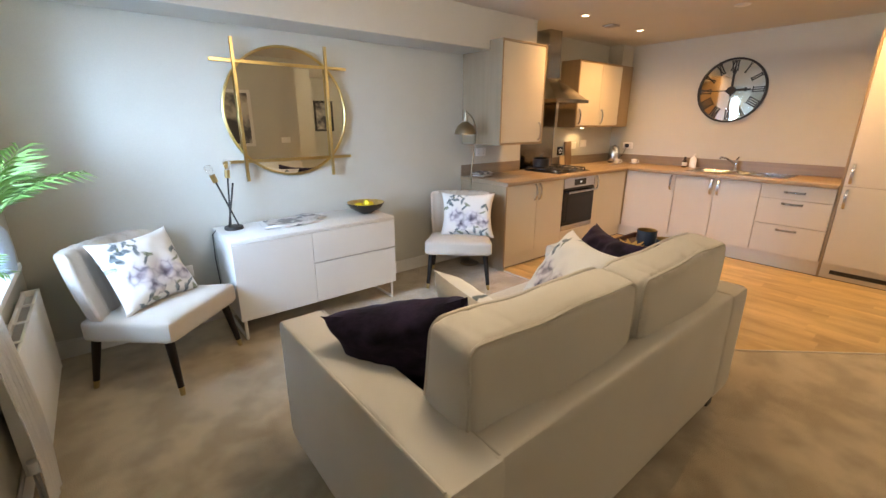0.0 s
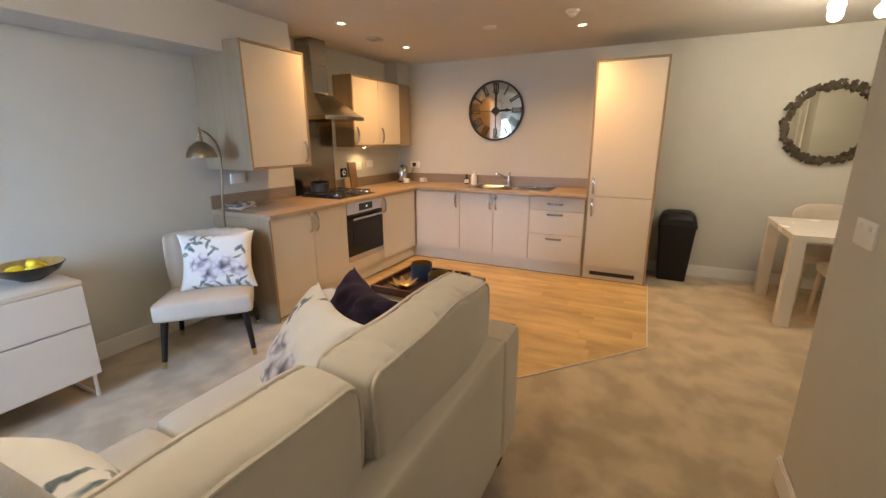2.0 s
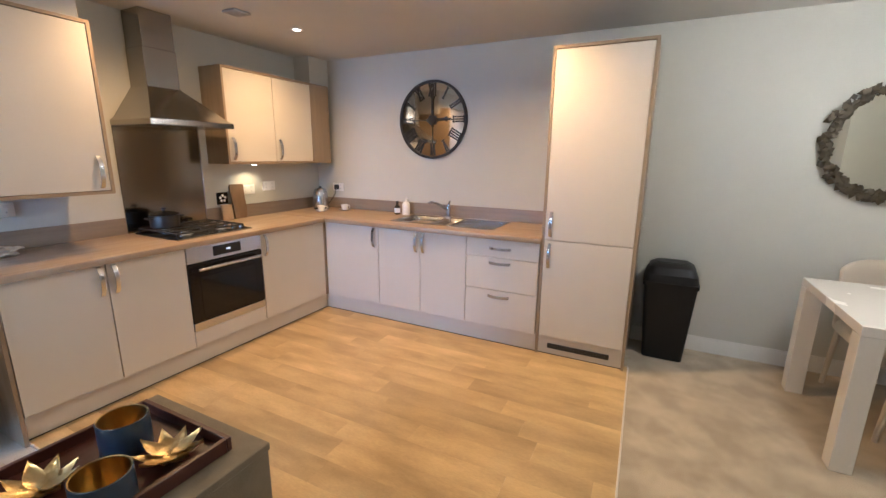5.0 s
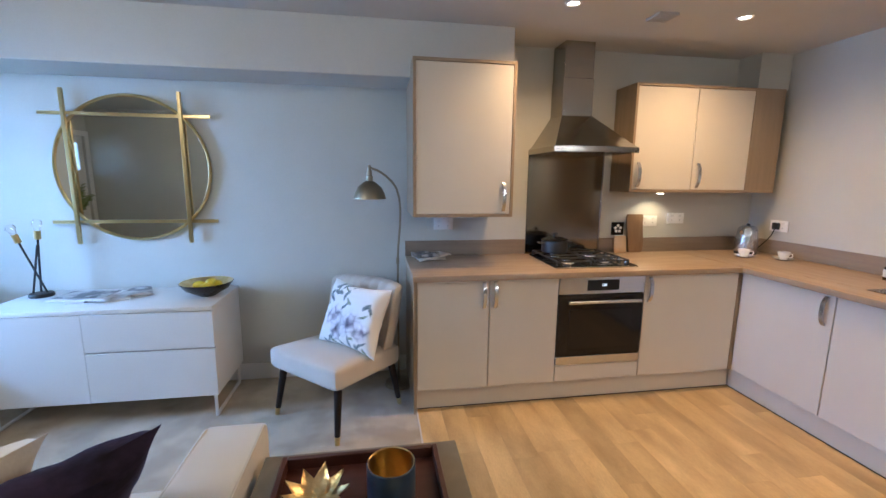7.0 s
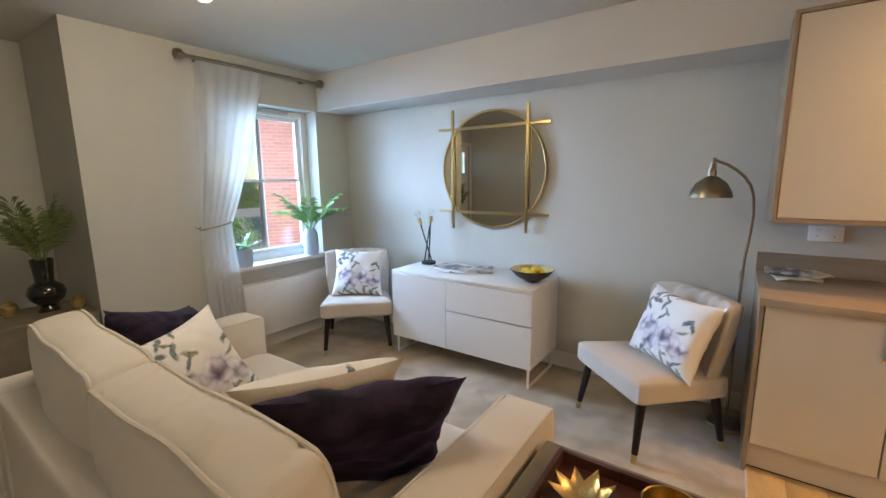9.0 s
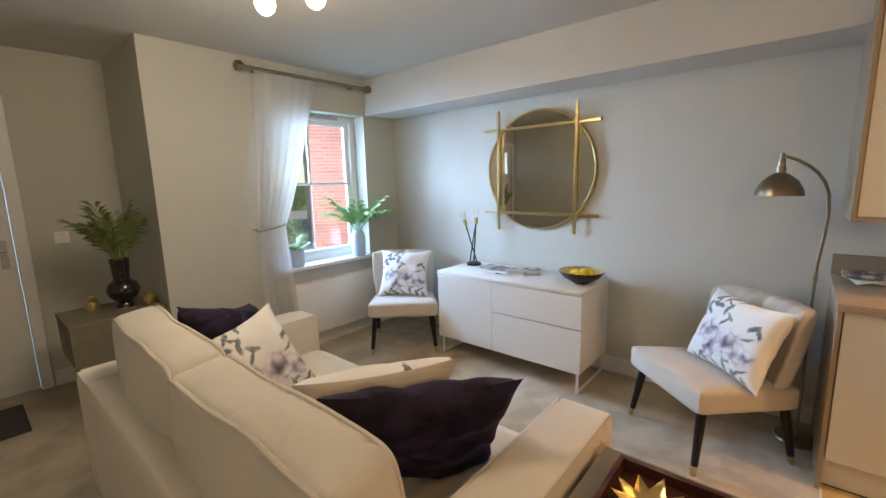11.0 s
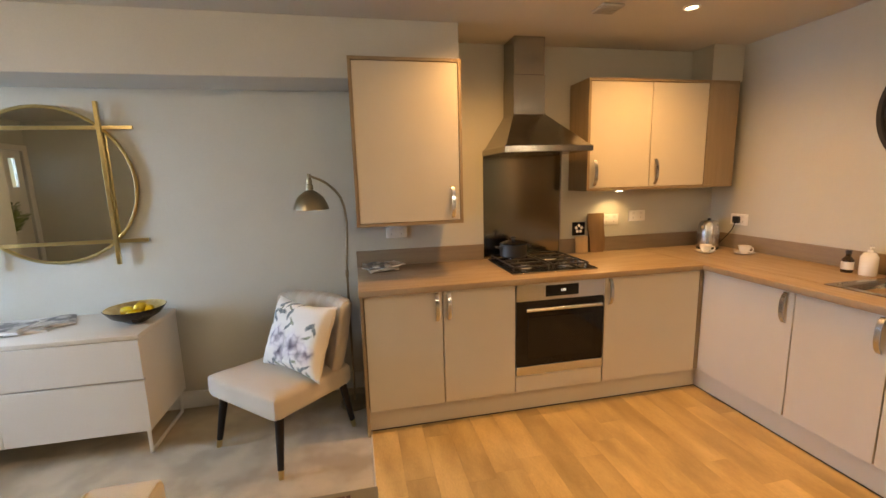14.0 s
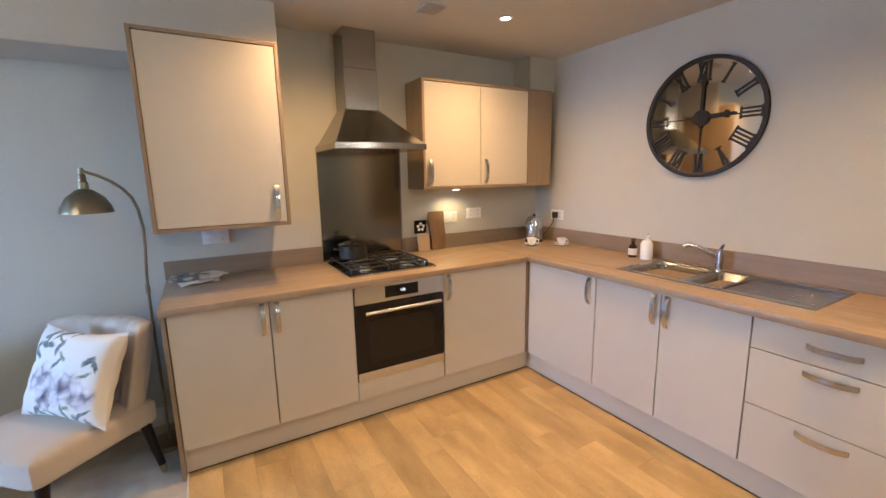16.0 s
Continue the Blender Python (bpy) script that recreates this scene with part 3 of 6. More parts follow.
def strap_handle(parent, x, y, z, length, along, out):
    """A bowed strap handle. along and out: unit directions."""
    b, n = bmesh.new(), 9
    u, o = Vector(along), Vector(out)
    s = u.cross(o)
    rings = []
    for i in range(n):
        q = 2 * i / (n - 1) - 1
        c = Vector((x, y, z)) + u * (q * length / 2) + o * (0.004 + 0.026 * (1 - abs(q) ** 3.0))
        half = 0.011
        rings.append([b.verts.new(c + s * half * a + o * 0.004 * e) for a, e in ((1, 1), (-1, 1), (-1, -1), (1, -1))])
    for p, q in zip(rings, rings[1:]):
        for k in range(4):
            b.faces.new((p[k], p[(k + 1) % 4], q[(k + 1) % 4], q[k]))
    b.faces.new(rings[0])
    b.faces.new(rings[-1][::-1])
    for q in (-1, 1):
        c = Vector((x, y, z)) + u * (q * (length / 2 - 0.008)) + o * 0.004
        box(c.x - 0.008, c.x + 0.008, c.y - 0.004, c.y + 0.004, c.z - 0.008, c.z + 0.008, bm=b) if abs(o.y) > 0.5 else box(c.x - 0.004, c.x + 0.004, c.y - 0.008, c.y + 0.008, c.z - 0.008, c.z + 0.008, bm=b)
    return part("handle", b, "chrome", parent, "bowed chrome strap handle")


def base_north(name, label, x0, x1, doors, handles):
    u = thing(name, label, "kitchen cabinet", x0, FRONT, group="kitchen base units")
    w = x1 - x0
    part("body", box(0, w, 0.045, NORTH - FRONT - 0.004, 0.15, WTOP - 0.040), "carcass", u)
    for (a, c, z0, z1), h in zip(doors, handles):
        dd = part("door", box(a - x0 + 0.003, c - x0 - 0.003, 0, 0.02, z0, z1, 0.0015), "door", u)
        if h is not None:
            strap_handle(dd, h - x0, 0, 0.765, 0.17, (0, 0, 1), (0, -1, 0))
    return u


def base_east(name, label, y0, y1, fronts):
    """fronts: (y0, y1, z0, z1, handle y, handle z, upright)."""
    u = thing(name, label, "kitchen cabinet", FRONT_E, y0, group="kitchen base units")
    part("body", box(0.045, EAST - FRONT_E - 0.004, 0, y1 - y0, 0.15, WTOP - 0.040), "carcass", u)
    for a, c, z0, z1, hy, hz, upright in fronts:
        nm = "door" if upright else "drawer"
        dd = part(nm, box(0, 0.02, a - y0 + 0.003, c - y0 - 0.003, z0, z1, 0.0015), "door", u)
        if hy is not None:
            strap_handle(dd, 0, hy - y0, hz, 0.17, (0, 0, 1) if upright else (0, 1, 0), (-1, 0, 0))
    return u


ZB, ZT = 0.155, 0.857
endp = thing("end_panel", "grey oak end panel of the base units", "panel", 3.457, FRONT - 0.004)
part("panel", box(0, 0.018, 0, NORTH - FRONT, 0, WTOP - 0.040, 0.001), "carcass", endp)
base_north("base_cabinet", "cashmere double-door base cabinet with chrome handles", 3.477, 4.385, [(3.477, 3.931, ZB, ZT), (3.931, 4.385, ZB, ZT)], [3.895, 3.967])
base_north("corner_cabinet", "cashmere single-door corner base cabinet", 4.985, 5.70, [(4.985, 5.690, ZB, ZT)], [5.02])
base_east("sink_corner_cabinet", "cashmere corner base cabinet with one door", 2.93, 3.535, [(2.93, 3.530, ZB, ZT, 2.975, 0.765, True)])
base_east("sink_cabinet", "cashmere double-door sink cabinet with chrome handles", 2.09, 2.93, [(2.51, 2.93, ZB, ZT, 2.545, 0.765, True), (2.09, 2.51, ZB, ZT, 2.475, 0.765, True)])
base_east("drawer_cabinet", "cashmere three-drawer base cabinet with chrome handles", 1.506, 2.09, [(1.508, 2.09, 0.718, ZT, 1.81, 0.79, False), (1.508, 2.09, 0.458, 0.713, 1.81, 0.675, False), (1.508, 2.09, ZB, 0.453, 1.81, 0.408, False)])

post = thing("corner_post", "grey oak corner post between the two runs", "panel", 5.692, FRONT - 0.001)
part("post", box(0, 0.036, 0, 0.024, ZB, ZT, 0.001), "carcass", post)

# Oven under the hob.
ov = thing("oven", "built-in stainless steel oven with black glass door", "oven", 4.388, FRONT - 0.006)
ow, oz0, oz1 = 0.592, 0.268, 0.860
part("body", box(0.01, ow - 0.01, 0.025, 0.55, oz0, oz1), "black", ov)
part("control_panel", box(0, ow, 0, 0.025, oz1 - 0.112, oz1, 0.002), "chrome", ov)
part("display", box(0.19, 0.41, -0.003, 0.0, oz1 - 0.090, oz1 - 0.020, 0.001), "gloss", ov, "black glass clock display")
g = bmesh.new()
for xx, dw_ in ((0.292, 0.003), (0.303, 0.007), (0.313, 0.007)):
    box(xx, xx + dw_, -0.0045, -0.0032, oz1 - 0.061, oz1 - 0.047, bm=g)
part("digits", g, "led", ov, "lit clock digits")
dr = part("oven_door", box(0, ow, 0.0, 0.025, oz0 + 0.062, oz1 - 0.118, 0.002), "ovenglass", ov, "black glass door")
part("window", box(0.075, ow - 0.075, -0.003, 0.0, oz0 + 0.11, oz1 - 0.215, 0.001), "gloss", dr)
part("bottom_trim", box(0, ow, 0.0, 0.025, oz0, oz0 + 0.058, 0.002), "chrome", ov)
hd = tube([(0.045, -0.045, oz1 - 0.155), (ow - 0.045, -0.045, oz1 - 0.155)], 0.011, 10)
box(0.06, 0.08, -0.045, 0.0, oz1 - 0.163, oz1 - 0.147, bm=hd)
box(ow - 0.08, ow - 0.06, -0.045, 0.0, oz1 - 0.163, oz1 - 0.147, bm=hd)
part("handle", hd, "chrome", ov, "brushed steel bar handle")
oh = thing("oven_filler", "cashmere filler panel below the oven", "panel", 4.388, FRONT)
part("panel", box(0.0, 0.592, 0, 0.02, ZB, 0.262, 0.001), "door", oh)

pn = thing("plinth", "cashmere plinth with a shadow line at the floor", "plinth", 3.475, FRONT + 0.045)
part("plinth_board", box(0, 5.7445 - 3.475, 0, 0.016, 0.012, 0.152, 0.001), "door", pn)
# Added black strip: paints the line of shade where the plinth meets the floor.
part("floor_seal", box(0, 5.7445 - 3.475, -0.002, 0.014, 0.0066, 0.0118), "black", pn, "black strip drawn for the shade under the plinth")
pe = thing("plinth", "cashmere plinth below the sink run", "plinth", FRONT_E + 0.035, 0.885)
part("plinth_board", box(0, 0.016, 0, 3.596 - 0.885, 0.012, 0.152, 0.001), "door", pe)
# The same painted shade line below the sink run.
part("floor_seal", box(-0.002, 0.014, 0, 3.596 - 0.885, 0.0066, 0.0118), "black", pe, "black strip drawn for the shade under the plinth")
v = box(-0.006, 0.0, 0.09, 0.53, 0.055, 0.095, 0.001)
grille = part("vent_grille", v, "black", pe, "slotted ventilation grille")
for i in range(22):
    part("slat", box(-0.010, -0.006, 0.098 + i * 0.0196, 0.106 + i * 0.0196, 0.058, 0.092), "black", grille)

# Worktops and upstands.
wt = thing("worktop", "oak-effect laminate worktop in an L", "worktop", 3.452, 3.503)
part("north_leg", box(0, 5.680 - 3.452, 0, NORTH - 3.503 - 0.002, WTOP - 0.038, WTOP, 0.004, 2), "worktop", wt)
part("east_leg_front", box(5.680 - 3.452 + 0.0005, 5.852 - 3.452, 1.505 - 3.503, NORTH - 3.503 - 0.002, WTOP - 0.038, WTOP, 0.004, 2), "worktop_e", wt)
part("east_leg_back", box(6.312 - 3.452, EAST - 3.452 - 0.002, 1.505 - 3.503, NORTH - 3.503 - 0.002, WTOP - 0.038, WTOP), "worktop_e", wt)
part("east_leg_corner", box(5.852 - 3.452, 6.312 - 3.452, 2.905 - 3.503, NORTH - 3.503 - 0.002, WTOP - 0.038, WTOP), "worktop_e", wt)
part("east_leg_end", box(5.852 - 3.452, 6.312 - 3.452, 1.505 - 3.503, 1.925 - 3.503, WTOP - 0.038, WTOP), "worktop_e", wt)
up = thing("upstand", "oak-effect upstand behind the worktop", "upstand", 3.452, NORTH - 0.016, WTOP)
part("north_strip", box(0, 4.383 - 3.452, 0, 0.014, 0, 0.115, 0.002), "upstand", up)
part("middle_strip", box(4.992 - 3.452, EAST - 3.452 - 0.016, 0, 0.014, 0, 0.115, 0.002), "upstand", up)
part("east_strip", box(EAST - 3.452 - 0.016, EAST - 3.452 - 0.002, 1.505 - NORTH + 0.016, 0.0, 0, 0.115, 0.002), "upstand", up)

# Tall fridge housing.
fr = thing("fridge_housing", "tall cashmere fridge freezer housing with oak surround", "cabinet", 5.725, 0.873)
fw, fh = 0.630, 2.188
part("side_panel", box(-0.004, EAST - 5.727, 0, 0.018, 0, fh, 0.001), "carcass", fr)
part("side_panel", box(-0.004, EAST - 5.727, fw - 0.018, fw, 0, fh, 0.001), "carcass", fr)
part("top_panel", box(-0.004, EAST - 5.727, 0.018, fw - 0.018, fh - 0.020, fh, 0.001), "carcass", fr)
part("body", box(0.045, EAST - 5.73, 0.018, fw - 0.018, 0.15, fh - 0.02), "carcass", fr)
for z0, z1, hz in ((0.155, 0.888, 0.775), (0.893, fh - 0.024, 1.005)):
    q = part("door", box(0, 0.02, 0.021, fw - 0.021, z0, z1, 0.0015), "door", fr)
    strap_handle(q, 0, fw - 0.06, hz, 0.18, (0, 0, 1), (-1, 0, 0))


# Wall cabinets.
def wall_cab(name, label, x0, x1, y0, z0, z1, doors, filler=None):
    u = thing(name, label, "kitchen cabinet", x0, y0, z0, group="kitchen wall units")
    w, h, dp = x1 - x0, z1 - z0, NORTH - y0 - 0.002
    part("side_panel", box(0, 0.018, 0, dp, 0, h, 0.001), "carcass", u)
    part("side_panel", box(w - 0.018, w, 0, dp, 0, h, 0.001), "carcass", u)
    part("top_panel", box(0.018, w - 0.018, 0, dp, h - 0.018, h, 0.001), "carcass", u)
    part("bottom_panel", box(0.018, w - 0.018, 0, dp, 0, 0.018, 0.001), "carcass", u)
    part("body", box(0.018, w - 0.018, 0.05, dp, 0.018, h - 0.018), "carcass", u)
    for a, c, hx in doors:
        q = part("door", box(a - x0 + 0.002, c - x0 - 0.002, 0.004, 0.024, 0.021, h - 0.021, 0.0015), "door", u)
        strap_handle(q, hx - x0, 0.004, 0.125, 0.18, (0, 0, 1), (0, -1, 0))
    if filler:
        part("filler_panel", box(filler[0] - x0, filler[1] - x0, 0.002, 0.024, 0.002, h - 0.002), "carcass", u)
    return u


wall_cab("boiler_cabinet", "deep cashmere wall cabinet housing the boiler", 3.467, 4.098, 3.652, 1.238, 2.170, [(3.485, 4.080, 4.035)])
wall_cab("wall_cabinet", "cashmere double-door wall cabinet with oak sides", 5.068, 6.285, 3.925, 1.388, 2.152, [(5.086, 5.565, 5.125), (5.565, 6.030, 5.610)], (6.032, 6.285))
puck = thing("under_cabinet_light", "small lit spotlight under the wall cabinet", "lamp", 5.42, 4.06, 1.388)
part("rim", lathe([(0.0, -0.004), (0.034, -0.004), (0.034, -0.012), (0.026, -0.013), (0.0, -0.010)], 20), "steel", puck)
part("lens", lathe([(0.0, -0.0135), (0.024, -0.0135), (0.022, -0.016), (0, -0.016)], 16), "spotlens", puck)

# Splashback, hood.
sp = thing("splashback", "brushed steel splashback behind the hob", "splashback", 4.387, NORTH - 0.012, WTOP)
part("sheet", box(0, 0.604, 0, 0.010, 0, 0.77, 0.001), "splash", sp)
part("edge_strip", box(0.604, 0.616, -0.004, 0.010, 0, 0.77, 0.001), "chrome", sp)
ho = thing("cooker_hood", "stainless steel chimney cooker hood", "cooker hood", 4.685, NORTH - 0.002, 1.655)
b = bmesh.new()
hw, hdp = 0.30, 0.47
rows = [(hw, hdp, 0.0, 0), (hw, hdp, 0.035, 0), (hw * 0.92, hdp * 0.93, 0.055, 0), (0.115, 0.205, 0.265, -0.025)]
rg = []
for a, dep, z, cx in rows:
    ring = [(cx - a, 0, z)] + [(cx - a + 2 * a * k / 12, -dep - (0.035 if z < 0.06 else 0.0) * math.sin(math.pi * k / 12), z) for k in range(13)] + [(cx + a, 0, z)]
    rg.append([b.verts.new(q) for q in ring])
for p, q in zip(rg, rg[1:]):
    for k in range(len(p)):
        j = (k + 1) % len(p)
        b.faces.new((p[k], p[j], q[j], q[k]))
b.faces.new(rg[0][::-1])
b.faces.new(rg[-1])
part("canopy", b, "steel", ho)
ch = box(-0.138, 0.088, -0.203, 0, 0.262, 0.52, 0.002)
part("chimney_lower", ch, "steel", ho)
part("chimney_upper", box(-0.134, 0.084, -0.199, 0, 0.52, TOP - 1.657, 0.002), "steel", ho)

# Hob.
hob = thing("gas_hob", "four-burner black gas hob with steel trim", "hob", 4.685, 3.86, WTOP)
part("base", box(-0.29, 0.29, -0.25, 0.25, 0, 0.012, 0.004), "gloss", hob)
part("front_trim", box(-0.29, 0.29, -0.256, -0.250, 0, 0.010, 0.001), "steel", hob)
for cx, cy, r in ((-0.15, -0.10, 0.042), (0.12, -0.10, 0.036), (-0.15, 0.12, 0.036), (0.12, 0.12, 0.048)):
    bu = part("burner", lathe([(0, 0.012), (r, 0.012), (r, 0.024), (r * 0.8, 0.028), (r * 0.8, 0.034), (0, 0.036)], 20, (cx, cy, 0)), "chrome", hob)
    part("burner_ring", lathe([(r, 0.013), (r + 0.014, 0.013), (r + 0.010, 0.019), (r, 0.020)], 20, (cx, cy, 0)), "chrome", bu)
for sx in (-0.15, 0.12):
    ps = part("pan_support", box(sx - 0.125, sx - 0.115, -0.22, 0.23, 0.036, 0.046, 0.002), "iron", hob)
    part("bar", box(sx + 0.115, sx + 0.125, -0.22, 0.23, 0.036, 0.046, 0.002), "iron", ps)
    for q in (-0.22, -0.10, 0.01, 0.12, 0.225):
        part("bar", box(sx - 0.115, sx + 0.115, q - 0.005, q + 0.005, 0.036, 0.046, 0.002), "iron", ps)
    for q in (-0.12, 0.12):
        for e in (-0.212, 0.222):
            part("foot", box(sx + q - 0.005, sx + q + 0.005, e - 0.005, e + 0.005, 0.011, 0.036), "iron", ps)
for i in range(4):
    part("knob", lathe([(0, 0.012), (0.016, 0.012), (0.014, 0.034), (0, 0.036)], 16, (0.262, -0.16 + 0.09 * i, 0)), "chrome", hob, "small chrome control knob")
pot = thing("saucepan", "black enamel saucepan with a lid", "saucepan", 4.545, 3.99, WTOP + 0.047)
part("pan", lathe([(0, 0), (0.088, 0), (0.094, 0.006), (0.096, 0.085), (0.099, 0.088), (0.090, 0.088), (0.088, 0.01), (0, 0.01)], 28), "black", pot)
part("lid", lathe([(0.097, 0.090), (0.097, 0.094), (0.06, 0.108), (0.0, 0.113)], 28), "gloss", pot, "glass lid")
part("lid_knob", lathe([(0.0, 0.112), (0.010, 0.112), (0.010, 0.124), (0.020, 0.130), (0.018, 0.140), (0, 0.142)], 16), "black", pot)
for s in (-1, 1):
    part("handle", tube([(s * 0.094, -0.03, 0.068), (s * 0.125, -0.022, 0.070), (s * 0.125, 0.022, 0.070), (s * 0.094, 0.03, 0.068)], 0.006), "black", pot)

# Sink.
sk = thing("sink", "stainless steel one-and-a-half bowl sink with drainer", "sink", 5.853, 1.926, WTOP)
SW, SL = 0.458, 0.978
sb = bmesh.new()
rim = [(0, 0.04, 0, SL), (SW - 0.055, SW, 0, SL), (0.04, SW - 0.055, SL - 0.03, SL), (0.04, SW - 0.055, 0.575, 0.605), (0.04, SW - 0.055, 0.39, 0.405), (0.04, SW - 0.055, 0.0, 0.02)]
for x0, x1, y0, y1 in rim:
    box(x0, x1, y0, y1, -0.002, 0.003, bm=sb)
part("rim", sb, "steel", sk)


def bowl(x0, x1, y0, y1, dep):
    b = bmesh.new()
    n, rings = 8, []
    for ins, z, r in ((0, 0.003, 0.03), (0.010, -0.01, 0.045), (0.02, -dep + 0.03, 0.055), (0.05, -dep, 0.05)):
        ring = []
        for cx, cy, a0 in ((x1 - ins - r, y1 - ins - r, 0), (x0 + ins + r, y1 - ins - r, 90), (x0 + ins + r, y0 + ins + r, 180), (x1 - ins - r, y0 + ins + r, 270)):
            for k in range(n):
                a = radians(a0 + 90 * k / (n - 1))
                ring.append(b.verts.new((cx + r * math.cos(a), cy + r * math.sin(a), z)))
        rings.append(ring)
    for p, q in zip(rings, rings[1:]):
        for k in range(len(p)):
            b.faces.new((p[k], p[(k + 1) % len(p)], q[(k + 1) % len(p)], q[k]))
    b.faces.new(rings[-1])
    return b


part("main_bowl", bowl(0.04, SW - 0.055, 0.605, SL - 0.03, 0.15), "steel", sk)
part("half_bowl", bowl(0.04, SW - 0.055, 0.405, 0.575, 0.10), "steel", sk)
part("drainer", box(0.04, SW - 0.055, 0.02, 0.39, -0.010, -0.004), "steel", sk)
for i in range(9):
    part("drainer_rib", box(0.06 + i * 0.036, 0.068 + i * 0.036, 0.04, 0.37, -0.004, -0.0025, 0.0005), "steel", sk)
tp = thing("mixer_tap", "chrome single-lever mixer tap", "tap", 6.262, 2.515, WTOP + 0.003)
part("body", lathe([(0, 0), (0.027, 0), (0.026, 0.008), (0.021, 0.014), (0.021, 0.10), (0.018, 0.118), (0, 0.12)], 20), "chrome", tp)
part("spout", tube([(0, 0, 0.075), (-0.03, 0.03, 0.10), (-0.09, 0.08, 0.145), (-0.135, 0.12, 0.155), (-0.145, 0.13, 0.14)], [0.014, 0.013, 0.011, 0.011, 0.012], 10), "chrome", tp)
part("lever", tube([(0, 0, 0.115), (0.0, -0.005, 0.14), (-0.03, -0.03, 0.165)], [0.014, 0.010, 0.006], 8), "chrome", tp)

# Worktop items.
kt = thing("kettle", "brushed steel jug kettle", "kettle", 6.18, 4.0, WTOP)
part("base", lathe([(0, 0), (0.075, 0), (0.078, 0.016), (0.07, 0.02), (0, 0.02)], 24), "black", kt)
part("jug", lathe([(0.0, 0.021), (0.076, 0.021), (0.080, 0.04), (0.078, 0.12), (0.070, 0.19), (0.060, 0.212), (0.035, 0.226), (0, 0.230)], 28), "chrome", kt)
part("handle", tube([(0.05, 0.02, 0.20), (0.105, 0.035, 0.205), (0.118, 0.04, 0.15), (0.10, 0.035, 0.08), (0.066, 0.022, 0.06)], 0.011, 8), "black", kt)
part("spout", slope(box(-0.02, 0.02, -0.014, 0.014, 0, 0.035, 0.008, 2), pose(-0.062, -0.02, 0.165, 0, -25, 18)), "chrome", kt)
part("lid_knob", lathe([(0, 0.226), (0.012, 0.226), (0.013, 0.240), (0, 0.244)], 12), "black", kt)
cable = thing("kettle_cable", "black kettle flex with a black plug", "cable", EAST - 0.02, 3.91, 1.13)
part("plug", box(-0.025, 0.0, -0.026, 0.026, -0.026, 0.026, 0.006, 2), "black", cable)
part("flex", tube([(-0.02, 0, -0.02), (-0.03, 0.01, -0.07), (-0.05, 0.03, -0.12), (-0.09, 0.05, -0.17), (-0.12, 0.06, -0.222)], 0.004, 6), "black", cable)


def cup(x, y, rz):
    c = thing("cup", "white ceramic cup on a matching saucer", "cup", x, y, WTOP, rz, "cups by the kettle")
    part("saucer", lathe([(0, 0.003), (0.035, 0.0), (0.066, 0.012), (0.068, 0.015), (0.04, 0.006), (0, 0.006)], 28), "ceramic", c)
    part("bowl", lathe([(0, 0.008), (0.022, 0.008), (0.032, 0.022), (0.042, 0.058), (0.0435, 0.060), (0.039, 0.058), (0.028, 0.022), (0, 0.014)], 28), "ceramic", c)
    part("handle", tube([(0.038, 0, 0.05), (0.058, 0, 0.052), (0.062, 0, 0.036), (0.05, 0, 0.022), (0.034, 0, 0.024)], 0.004, 8), "ceramic", c)


cup(6.03, 3.86, -60)
cup(6.23, 3.72, -80)
bo = thing("brown_bottle", "small amber glass bottle with a white label", "bottle", 6.25, 3.075, WTOP)
part("glass", lathe([(0, 0), (0.027, 0), (0.028, 0.01), (0.028, 0.075), (0.012, 0.095), (0.012, 0.112), (0, 0.112)], 20), "amber", bo)
part("label", lathe([(0.0285, 0.018), (0.0288, 0.02), (0.0288, 0.062), (0.0285, 0.064)], 20), "paper", bo, "plain white label")
part("cap", lathe([(0, 0.110), (0.015, 0.110), (0.015, 0.130), (0, 0.131)], 16), "black", bo)
so = thing("soap_dispenser", "white ceramic pump soap dispenser", "soap dispenser", 6.27, 2.985, WTOP)
part("bottle", lathe([(0, 0), (0.038, 0), (0.040, 0.008), (0.040, 0.105), (0.026, 0.128), (0.016, 0.132), (0, 0.132)], 24), "ceramic", so)
pm = lathe([(0, 0.13), (0.014, 0.13), (0.014, 0.146), (0.005, 0.148), (0.005, 0.168), (0, 0.168)], 14)
tube([(0, 0, 0.168), (-0.02, -0.02, 0.170), (-0.032, -0.032, 0.163)], 0.006, bm=pm)
part("pump", pm, "ceramic", so)
cb = thing("chopping_board", "tall walnut chopping board leaning on the wall", "chopping board", 5.30, 4.146, WTOP)
cbb = bmesh.new()
cb_l, cb_f = [], []
for i in range(15):
    u = i / 14
    le, re_ = -0.066 - 0.008 * u + 0.006 * math.sin(5.2 * u + 0.6), 0.060 + 0.006 * u + 0.006 * math.sin(6.1 * u)
    if i in (0, 14):
        le, re_ = le + 0.008, re_ - 0.008
    cb_l.append([cbb.verts.new((x_, y_, 0.305 * u)) for x_, y_ in ((le, -0.010), (re_, -0.010), (re_, 0.010), (le, 0.010))])
for p, q in zip(cb_l, cb_l[1:]):
    for k in range(4):
        cbb.faces.new((p[k], p[(k + 1) % 4], q[(k + 1) % 4], q[k]))
cbb.faces.new(cb_l[0][::-1])
cbb.faces.new(cb_l[-1])
part("board", slope(cbb, pose(0, 0, 0.002, -4, 0, 0)), "chopping", cb)
tr_ = thing("patterned_tile", "small black tile with white flower pattern on the wall", "tile", 5.16, NORTH, 1.09)
